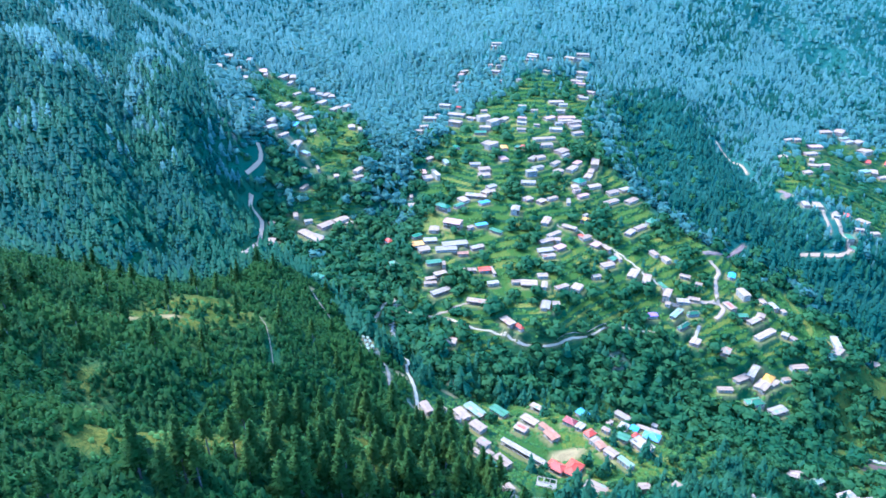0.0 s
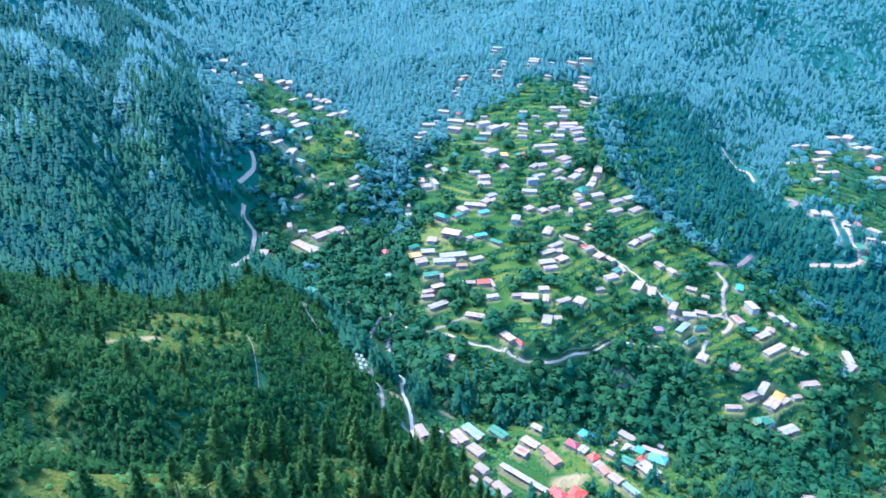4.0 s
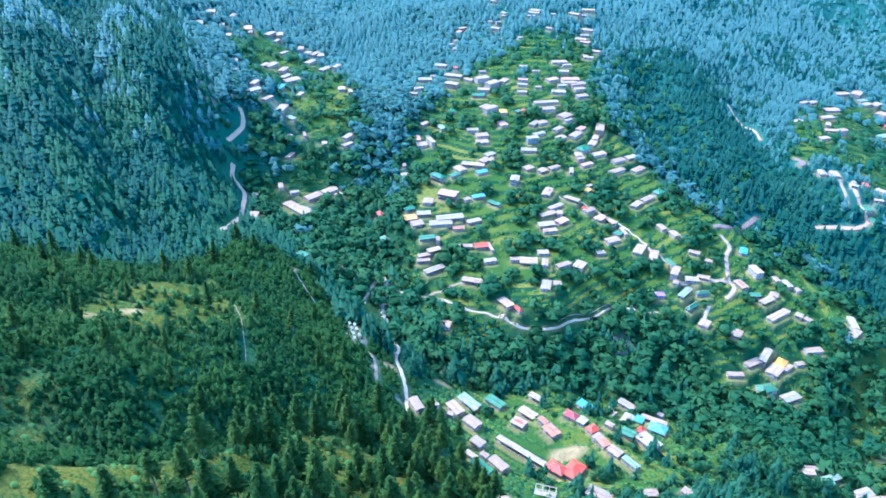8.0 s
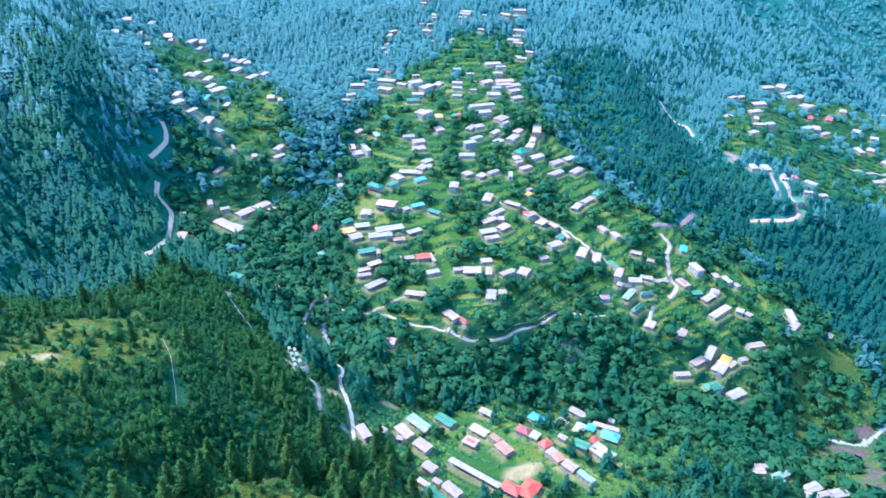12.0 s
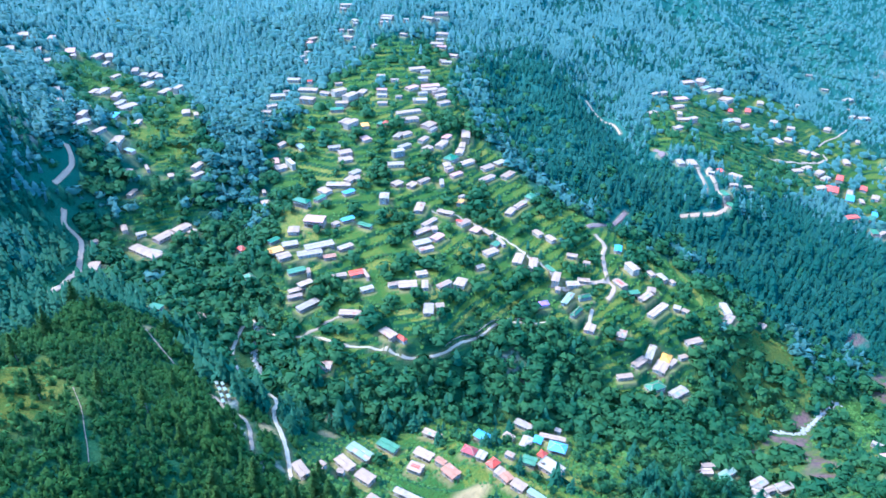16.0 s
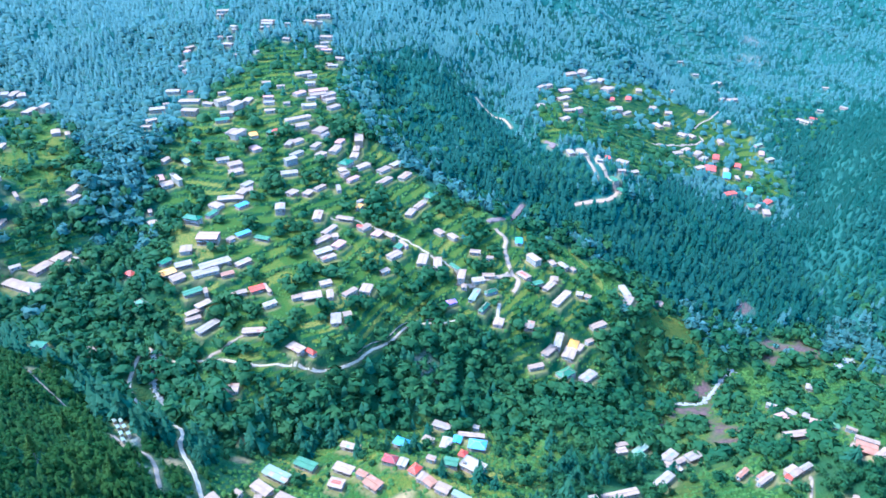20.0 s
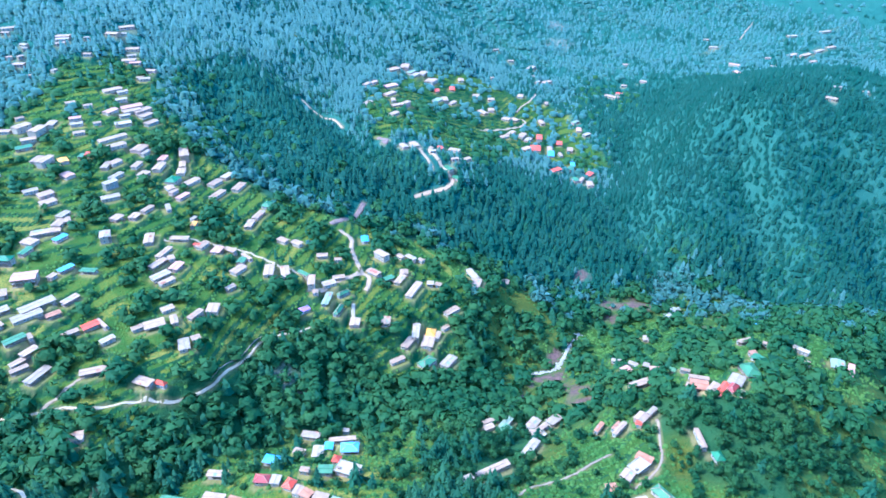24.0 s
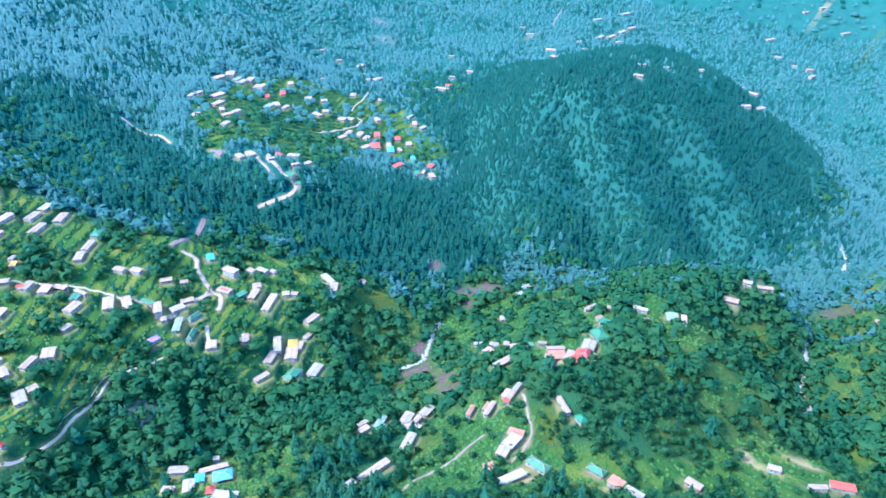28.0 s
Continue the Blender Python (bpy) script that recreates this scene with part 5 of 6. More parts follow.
def sheet_on_roof(roof, l, w, z, rise, over, r):
    """One to three newer or rustier sheets nailed over a gabled roof."""
    for _ in range(int(r.integers(1, 4))):
        side = -1 if r.random() < .65 else 1
        x0 = r.uniform(-l / 2, l * .3)
        x1 = x0 + r.uniform(.12, .3) * l
        t0, t1 = sorted(r.uniform(0, 1, 2))
        t1 = min(1.0, max(t1, t0 + .35))
        v = []
        for lift in (.095, .125):
            for x, t in ((x0, t0), (x1, t0), (x1, t1), (x0, t1)):
                v.append((x, side * t * (w / 2 + over * .9), z + rise * (1 - t) - (rise * over / (w / 2)) * max(0, t - .9) + lift))
        f = [(4, 5, 6, 7), (3, 2, 1, 0), (0, 1, 5, 4), (1, 2, 6, 5), (2, 3, 7, 6), (3, 0, 4, 7)]
        if side > 0:
            f = [q[::-1] for q in f]
        part("roof_sheet", v, f, ROOF[("w", "g", "n", "w", "a")[int(r.integers(0, 5))]], roof, "odd metal sheet nailed over the roof")


def house(x, y, l, w, turn, kind, place, r, detail):
    hip = kind.isupper()
    k = kind.lower()
    over = .2 if w < 4 else .4
    l, w = l - 2 * over, w - 2 * over
    flat = k == "w" and r.random() < 0.12 and l > 7
    storeys = 2 if (l > 8 and r.random() < 0.07) or kind in "RT" and l > 11 else 1
    wall_h = 2.3 * storeys + r.uniform(-0.1, 0.15)
    c, s = math.cos(radians(turn)), math.sin(radians(turn))
    corners = [(x + c * a * l / 2 - s * b * w / 2, y + s * a * l / 2 + c * b * w / 2) for a in (-1, 0, 1) for b in (-1, 0, 1)]
    gz = ground_at(*np.array(corners).T)
    floor = float(gz.mean()) + 0.05
    low = float(gz.min()) - 0.6 - floor
    wi = int(r.choice([0, 1, 1, 1, 2, 3, 4], p=[.2, .2, .15, .15, .12, .1, .08]))
    root = new("house")
    root.matrix_world = pose(x, y, floor, 0, 0, turn)
    size = "two-storey" if storeys == 2 else ("long" if l > 12 else "small")
    shape = "flat" if flat else ("hipped" if hip else "gabled")
    tagged(root, f"{size} {WALL_WORDS[wi]} house, {shape} {'concrete' if flat else ROOF_WORDS[k]} roof, {PLACE_WORDS[place]}", "house", group=f"houses of the {place} hamlet")
    part("plinth", *box(-l / 2 - .15, l / 2 + .15, -w / 2 - .15, w / 2 + .15, low, 0), STONE, root)
    porch = detail and l > 6.5 and r.random() < 0.55
    inset = 1.3 if porch else 0.0
    yf = -w / 2 + inset
    rise = (0.9 + 0.06 * w if hip else r.uniform(0.04, 0.085) * w)
    body = [box(-l / 2, l / 2, yf, w / 2, 0, wall_h)]
    if not hip and not flat:
        g = rise * 0.98
        body.append(([(-l / 2, yf, wall_h), (-l / 2, w / 2, wall_h), (-l / 2, 0, wall_h + g), (l / 2, yf, wall_h), (l / 2, w / 2, wall_h), (l / 2, 0, wall_h + g)],
                     [(0, 2, 1), (3, 4, 5), (0, 3, 5, 2), (1, 2, 5, 4)]))
    part("wall", *merge(*body), WALLS[wi], root)
    roof_mat = ROOF["w" if k == "x" else k]
    if flat:
        roof = part("roof", *box(-l / 2 - .4, l / 2 + .4, -w / 2 - .4, w / 2 + .4, wall_h + 0.004, wall_h + .2), SLAB, root)
        rim = [box(-l / 2 - .4, l / 2 + .4, -w / 2 - .4, -w / 2 - .2, 0, .35), box(-l / 2 - .4, l / 2 + .4, w / 2 + .2, w / 2 + .4, 0, .35),
               box(-l / 2 - .4, -l / 2 - .2, -w / 2 - .2, w / 2 + .2, 0, .35), box(l / 2 + .2, l / 2 + .4, -w / 2 - .2, w / 2 + .2, 0, .35)]
        v, f = merge(*rim)
        part("parapet", [(a, b, q + wall_h + .2) for a, b, q in v], f, WALLS[1], roof)
        v, f = box(-l * .42, -l * .42 + 1.1, -w * .3, -w * .3 + 1.1, wall_h + .2, wall_h + 1.3)
        part("water_tank", v, f, ROOF["g"], roof)
    elif hip:
        roof = part("roof", *hip_roof(l, w, wall_h + .05, rise + .5, over, .14), roof_mat, root)
        a, b, q = l / 2 + over, w / 2 + over, wall_h + .05
        rr, zt = max(0.15 * l, l / 2 - w / 2), wall_h + .05 + rise + .5
        caps = [bar((sx * a, sy * b, q + .03), (sx * rr, 0, zt + .03), .09) for sx in (-1, 1) for sy in (-1, 1)] + [bar((-rr, 0, zt + .05), (rr, 0, zt + .05), .1)]
        part("ridge_cap", *merge(*caps), ROOF["w"] if r.random() < .5 else roof_mat, roof)
    else:
        roof = part("roof", *gable_roof(l, w, wall_h + .03, rise, over, .08), roof_mat, root)
        part("ridge_cap", *bar((-l / 2 - over, 0, wall_h + rise + .12), (l / 2 + over, 0, wall_h + rise + .12), .11), roof_mat, roof)
        if detail and k in "wgan" and r.random() < .6:
            sheet_on_roof(roof, l, w, wall_h + .03, rise, over, r)
        if k == "x":
            v, f = gable_roof(l * .7, w * .42, wall_h + .03 + rise * .62, rise * .42, .0, .1)
            part("roof_patch", v, f, ROOF["r"], roof, "red painted roof strip")
    dx = r.uniform(-.15, .15) * l
    part("door", *box(dx - .5, dx + .5, yf - .05, yf + .02, 0, 1.95), DOOR_PAINT, root)
    for st in range(storeys):
        z = 2.35 * st + 0.8
        n = max(2, int(l / 3.2)) if detail else 2
        for i in range(n):
            wx = (i + .5) / n * l - l / 2
            if st == 0 and abs(wx - dx) < 1.2:
                continue
            window(root, wx, yf, z, 1.0, 1.0, 0)
        if detail:
            window(root, -l / 2, (yf + w / 2) / 2, z, .9, 1.0, 2)
            window(root, l / 2, (yf + w / 2) / 2, z, .9, 1.0, 3)
    if porch:
        n = max(2, int(l / 2.8)) + 1
        for i in range(n):
            px = -l / 2 + .15 + (l - .3) * i / (n - 1)
            part("veranda_post", *box(px - .09, px + .09, -w / 2 + .05, -w / 2 + .23, 0, wall_h), TIMBER, root)
        part("veranda_beam", *box(-l / 2, l / 2, -w / 2 + .05, -w / 2 + .23, wall_h - .2, wall_h), TIMBER, root)
        if storeys == 2:
            part("balcony", *box(-l / 2, l / 2, -w / 2 - .1, yf, 2.3, 2.42), TIMBER, root)
            part("railing", *merge(box(-l / 2, l / 2, -w / 2 - .1, -w / 2 - .04, 3.2, 3.28), box(-l / 2, l / 2, -w / 2 - .1, -w / 2 - .04, 2.78, 2.84)), FRAME_PAINT, root)
    return root


def distant_houses(rows, r):
    """Far hamlets, too small to pick apart: plinth, walls, door, windows and roof of every house, joined."""
    mats = [STONE, *WALLS, GLASS, DOOR_PAINT] + list(ROOF.values())
    slot = {m.name: i for i, m in enumerate(mats)}
    vs, fs, ms = [], [], []
    for x, y, l, w, turn, kind in rows:
        k = kind.lower()
        wall_h = 2.25 * (2 if l > 10 and r.random() < .12 else 1) + r.uniform(-.1, .15)
        c, s = math.cos(radians(turn)), math.sin(radians(turn))
        gz = ground_at(*np.array([(x + c * a * l / 2 - s * b * w / 2, y + s * a * l / 2 + c * b * w / 2) for a in (-1, 0, 1) for b in (-1, 0, 1)]).T)
        floor, low = float(gz.mean()) + .05, float(gz.min()) - .6
        over = .2 if w < 4 else .4
        l, w = l - 2 * over, w - 2 * over
        rise = r.uniform(.04, .09) * w
        n = max(2, int(l / 3))
        pieces = [(box(-l / 2 - .15, l / 2 + .15, -w / 2 - .15, w / 2 + .15, low - floor, 0), STONE), (box(-l / 2, l / 2, -w / 2, w / 2, 0, wall_h), WALLS[r.integers(0, 5)]),
                  ((hip_roof if kind.isupper() else gable_roof)(l, w, wall_h + .03, rise, over, .1), ROOF[k]), (box(-.5, .5, -w / 2 - .05, -w / 2 + .02, 0, 2), DOOR_PAINT)]
        pieces += [(box(l * (i + .5) / n - l / 2 - .5, l * (i + .5) / n - l / 2 + .5, -w / 2 - .04, -w / 2 + .02, .8, 1.8), GLASS) for i in range(n) if abs((i + .5) / n - .5) * l > 1.1]
        for (pv, pf), m in pieces:
            o = len(vs)
            vs += [(x + c * a - s * b, y + s * a + c * b, floor + q) for a, b, q in pv]
            fs += [tuple(i + o for i in f) for f in pf]
            ms += [slot[m.name]] * len(pf)
    me = bpy.data.meshes.new("distant_houses")
    me.from_pydata(vs, [], fs)
    for m in mats:
        me.materials.append(m)
    me.polygons.foreach_set("material_index", ms)
    tagged(new("distant_houses", me), "scattered small pale-roofed houses of far mountain hamlets", "houses", kind="stuff")


house_rng = np.random.default_rng(11)
HOUSE_SPOTS = np.array([(r[0], r[1], max(r[2], r[3]) / 2) for rows in HAMLETS.values() for r in rows])
NEAR_ROWS = [(p, r) for n, rows in HAMLETS.items() for r in rows for p in [n.split("_")[0]] if p in ("near", "spur", "mid", "east")]
UPPER = sorted((r for n, rows in HAMLETS.items() for r in rows if n.startswith("upper")), key=lambda r: r[1])
NEAR_ROWS += [("upper", r) for r in UPPER[:300 - len(NEAR_ROWS)]]
FAR_ROWS = [r for n, rows in HAMLETS.items() for r in rows if r not in [q for _, q in NEAR_ROWS]]
for _place, _row in NEAR_ROWS:
    house(*_row, _place, house_rng, _place != "upper")
distant_houses(FAR_ROWS, house_rng)


# ---- trees ----
def clear_of_houses(x, y, gap):
    ok = np.ones(len(x), bool)
    cell = {}
    for hx, hy, hr in HOUSE_SPOTS:
        cell.setdefault((int(hx // 25), int(hy // 25)), []).append((hx, hy, hr))
    for n, (a, b) in enumerate(zip(x, y)):
        i, j = int(a // 25), int(b // 25)
        for di in (-1, 0, 1):
            for dj in (-1, 0, 1):
                for hx, hy, hr in cell.get((i + di, j + dj), ()):
                    if (a - hx) ** 2 + (b - hy) ** 2 < (hr + gap) ** 2:
                        ok[n] = False
    return ok


def clear_of_roads(x, y, gap):
    ok = np.ones(len(x), bool)
    for w, s, pts in ROADS.values():
        ok &= line_distance(x, y, pts) > w / 2 + gap + (2.2 if s in ("sandy", "red") else 0)
    return ok


def scatter(x0, x1, y0, y1, gap, seed):
    """Jittered grid points in a plan rectangle."""
    r = np.random.default_rng(seed)
    gx, gy = np.meshgrid(np.arange(x0, x1, gap), np.arange(y0, y1, gap))
    p = np.stack([gx.ravel(), gy.ravel()], -1) + r.uniform(-.48, .48, (gx.size, 2)) * gap
    return p[:, 0], p[:, 1], r


def blotch(x, y, size, seed):
    """Soft irregular patches, 0 to 1."""
    r = np.random.default_rng(seed)
    v = 0
    for k in range(7):
        a, ph = r.uniform(0, 2 * math.pi, 2)
        f = 2 * math.pi / (size * r.uniform(.5, 1.6))
        v = v + np.sin(f * (x * math.cos(a) + y * math.sin(a)) + ph)
    return smooth(-2.2, 2.2, v)


def conifer_soup(n, r, droop=0.30):
    """Unit conifer crown, height 1: ragged drooping skirts one above the other, with loose needle fans between; n x 3 x 3."""
    sides = 6
    tiers = min(4, n // sides)
    core = []
    for i in range(tiers):
        t0 = .06 + .80 * i / tiers
        t1 = min(.99, t0 + (1.35 if i < tiers - 1 else 1.0) * .93 / tiers) if tiers > 1 else .98
        ang = r.uniform(0, 6.28) + np.arange(sides) * 2 * math.pi / sides + r.normal(0, .16, sides)
        rr = (.20 if n < 60 else .155) * (1.02 - t0) ** .85 * r.uniform(.72, 1.2, sides)
        rim = np.stack([rr * np.cos(ang), rr * np.sin(ang), t0 + r.normal(0, .025, sides)], -1)
        tip = (r.normal(0, .008), r.normal(0, .008), t1 if i < tiers - 1 else .99)
        for k in range(sides):
            core.append([rim[k], rim[(k + 1) % sides], tip])
    n -= len(core)
    t = .06 + .90 * (1 - np.sqrt(r.uniform(0.002, 0.97, n)))
    side = r.uniform(0, 6.28)
    a = r.uniform(0, 2 * math.pi, n)
    rad = .21 * (1.0 - t) ** .7 * r.uniform(.55, 1.3, n) * (1 + .22 * np.cos(a - side)) + .014
    da = (.12 + 1.2 / math.sqrt(n + 12)) * r.uniform(.6, 1.2, n)
    inner = np.stack([.2 * rad * np.cos(a), .2 * rad * np.sin(a), t + .04 + .42 * rad], -1)
    ra, rb = rad * r.uniform(.75, 1.15, n), rad * r.uniform(.6, 1.05, n)
    left = np.stack([ra * np.cos(a - da), ra * np.sin(a - da), t - droop * ra + r.normal(0, .018, n)], -1)
    right = np.stack([rb * np.cos(a + da), rb * np.sin(a + da), t - droop * rb + r.normal(0, .018, n)], -1)
    return np.concatenate([np.array(core, float).reshape(-1, 3, 3), np.stack([inner, left, right], 1)])


def dome(r, sides, c, rad, low):
    """Ragged rounded leaf mass: skirt, shoulder and top."""
    ang = r.uniform(0, 6.28) + np.arange(sides) * 2 * math.pi / sides
    rings = []
    for reach, up in ((.95, -low), (.82, .42)):
        k = rad * reach * r.uniform(.78, 1.15, sides)
        rings.append(np.stack([c[0] + k * np.cos(ang), c[1] + k * np.sin(ang), c[2] + rad * (up + r.normal(0, .10, sides))], -1))
    top = c + np.array([r.normal(0, .12), r.normal(0, .12), r.uniform(.8, 1.0)]) * rad
    out = []
    for i in range(sides):
        j = (i + 1) % sides
        out += [[rings[0][i], rings[0][j], rings[1][i]], [rings[0][j], rings[1][j], rings[1][i]], [rings[1][i], rings[1][j], top]]
    return out


def leafy_soup(n, r):
    """Unit broadleaf crown, height 1: inner leaf masses hidden under many loose leaf clumps; n x 3 x 3."""
    lumps = 1 if n < 60 else 3
    sp = .0 if lumps == 1 else .15
    c = np.stack([r.normal(0, sp, lumps), r.normal(0, sp, lumps), r.uniform(.45, .62 if lumps == 1 else .74, lumps)], -1)
    rad = r.uniform(.33, .40, lumps) if lumps == 1 else r.uniform(.22, .30, lumps)
    if n < 30:
        core = np.array(dome(r, 5, c[0] - (0, 0, .06), .44, .8))
    else:
        core = np.concatenate([dome(r, 5, c[i], rad[i] * .78, .75) for i in range(lumps)])
    n = max(n - len(core), 0)
    k = r.integers(0, lumps, n)
    d = r.normal(0, 1, (n, 3))
    d[:, 2] = np.abs(d[:, 2]) - .5 * (r.random(n) < .35)
    d /= np.linalg.norm(d, axis=1)[:, None]
    p = c[k] + d * (rad[k] * r.uniform(.82, 1.18, n))[:, None]
    size = (.95 * math.sqrt(1.0 / (n + 12)) if n > 20 else .24) * r.uniform(.6, 1.25, n)
    e1 = np.cross(d + r.normal(0, .3, (n, 3)), r.normal(0, 1, (n, 3)))
    e1 /= np.linalg.norm(e1, axis=1)[:, None] + 1e-9
    e2 = np.cross(d, e1) + r.normal(.1, .4, n)[:, None] * d
    return np.concatenate([core, np.stack([p + e1 * size[:, None], p + (-.5 * e1 + .8 * e2) * size[:, None], p + (-.5 * e1 - .8 * e2) * size[:, None]], 1)])


def facing_out(tri, heart):
    """Turns every leaf so that its face looks away from the heart of the crown."""
    face = np.cross(tri[:, 1] - tri[:, 0], tri[:, 2] - tri[:, 0])
    away = tri.mean(1) - np.array([0, 0, heart])
    if heart == 0:
        away[:, 2] *= .3
    flip = (face * away).sum(-1) < 0
    tri[flip] = tri[flip][:, ::-1]
    return tri


def free_normals(me, directions):
    a = me.attributes.new("custom_normal", "FLOAT_VECTOR", "POINT")
    a.data.foreach_set("vector", np.asarray(directions, np.float32).ravel())


def grove(name, x, y, tall, soup, variants, n, wide, material, label, category, r):
    """Many trees of one kind in one mesh: every tree a turned, stretched crown standing on the ground."""
    if len(x) == 0:
        return None
    forms = np.stack([facing_out(soup(n, r), .42 if soup is leafy_soup else .0) for _ in range(variants)])
    z = ground_at(x, y) - 0.4
    a = r.uniform(0, 2 * math.pi, len(x))
    c, s = np.cos(a)[:, None, None], np.sin(a)[:, None, None]
    f = forms[r.integers(0, variants, len(x))]
    w = (tall * wide * r.uniform(.72, 1.32, len(x)))[:, None, None]
    lean = r.normal(0, .03, (len(x), 2))
    fx, fy, fz = f[..., 0], f[..., 1], f[..., 2]
    out = np.empty(f.shape, np.float32)
    h = tall[:, None, None]
    out[..., 0] = (fx * c - fy * s) * w + x[:, None, None] + lean[:, :1, None] * fz * h
    out[..., 1] = (fx * s + fy * c) * w + y[:, None, None] + lean[:, 1:, None] * fz * h
    out[..., 2] = fz * h + z[:, None, None]
    v = out.reshape(-1, 3)
    me = fast_mesh(name, v, np.arange(len(v)).reshape(-1, 3), material)
    point_attribute(me, "tone", np.repeat(np.clip(.5 * r.random(len(x)) + .7 * blotch(x, y, 46, 71) - .1, 0, 1), n * 3))
    # foliage shades as one rounded mass, with some unrest from clump to clump
    heart = np.stack([x, y, z + tall * (.42 if soup is leafy_soup else .25)], -1)
    away = out - heart[:, None, None]
    if n < 60:
        away[..., 2] = np.abs(away[..., 2]) + (.85 if n < 30 else .5) * h
    elif soup is conifer_soup:
        away[..., 2] = np.abs(away[..., 2]) * .35 + .24 * h
    away /= np.linalg.norm(away, axis=-1, keepdims=True) + 1e-6
    away += r.normal(0, .10 if n < 30 else .20 if n < 100 else .32, (len(x), n, 1, 3))
    away /= np.linalg.norm(away, axis=-1, keepdims=True) + 1e-6
    free_normals(me, away)
    return tagged(new(name, me), label, category, kind="stuff")


def wedge(x, y):
    """The part of the plan that the valley's viewers overlook: ahead and to the right."""
    az = np.degrees(np.arctan2(x, y + 30))
    return (az > -42) & (az < 92)


# woods standing among the spur's fields
COPSE = {
    "spur_copse": [(250, 228), (266, 221), (268, 196), (262, 178), (258, 160), (232, 153), (219, 168), (232, 184), (236, 208)],
}


# how wooded the slope is, and with what
def wooded(x, y):
    f, g, h = zone(x, y, FIELDS), zone(x, y, GRASS), zone(x, y, ROUGH)
    c = zone(x, y, COPSE)
    f, g, h = f * (1 - c), g * (1 - c), h * (1 - c)
    return (1 - f) * (1 - .9 * g) * (1 - .62 * h), f, np.maximum(.75 * g, h)


CONIFER_LAND = {
    "left": [(-420, 120), (-60, 120), (20, 200), (-20, 330), (-110, 440), (-180, 560), (-240, 720), (-180, 900), (-420, 900)],
    "round_hill": [(470, 360), (500, 520), (640, 600), (900, 520), (940, 240), (640, 200), (520, 250)],
    "hump": [(165, 900), (215, 650), (262, 520), (325, 425), (400, 372), (520, 400), (500, 500), (420, 580), (400, 640), (390, 760), (520, 900)],
}


# slopes whose shade is painted into their conifers
SHADED_SLOPES = {
    "left_mountain": [(-420, 300), (-150, 335), (-128, 400), (-150, 440), (-158, 520), (-190, 600), (-245, 700), (-300, 900), (-700, 900), (-700, 300)],
    "hump": [(163, 720), (158, 640), (172, 570), (222, 505), (272, 480), (296, 425), (345, 392), (430, 372), (520, 420), (480, 500), (400, 560), (335, 505), (312, 540), (285, 610), (262, 700)],
    "round_hill": [(470, 360), (500, 500), (610, 470), (680, 420), (760, 330), (900, 260), (760, 180), (640, 200), (520, 250)],
    "right_mountain": [(500, 500), (570, 560), (605, 650), (700, 735), (800, 700), (880, 560), (930, 260), (760, 330), (680, 420), (610, 470)],
}


def conifer_share(x, y):
    m = zone(x, y, CONIFER_LAND)
    far = smooth(560, 760, np.hypot(x, y))
    patch = smooth(.25, .75, blotch(x, y, 150, 61))
    return np.clip(m * (1 - .2 * far) + far * (.50 + .5 * patch) * (1 - .5 * m) + .16 - .11 * smooth(430, 380, np.hypot(x, y)) * smooth(130, 165, x) + .34 * smooth(380, 320, np.hypot(x, y)) * smooth(165, 130, x), 0, 1)


YOUNG_PINES = {"spur": [(-330, 60), (-60, 60), (60, 170), (40, 235), (0, 290), (-45, 330), (-70, 385), (-110, 390), (-160, 320), (-330, 300)]}
CAMERA_SLOPE = PINE_EDGE


def keep(arrays, k):
    return [a[k] for a in arrays]


def bare_share(x, y):
    m = np.zeros(len(x))
    for sx, sy, sr, kind in BARE:
        if kind != "grass":
            m = np.maximum(m, (.45 if kind == "rock" else 1) * smooth(sr * 1.15, sr * .6, np.hypot(x - sx, y - sy)))
    return m


def free_spots(x, y, r, p, house_gap=2.4, road_gap=1.5):
    x, y = keep((x, y), r.random(len(x)) < p * (1 - .93 * bare_share(x, y)))
    x, y = keep((x, y), clear_of_roads(x, y, np.where(np.hypot(x, y) < 420, road_gap, min(road_gap, 1.0))))
    return keep((x, y), clear_of_houses(x, y, house_gap))


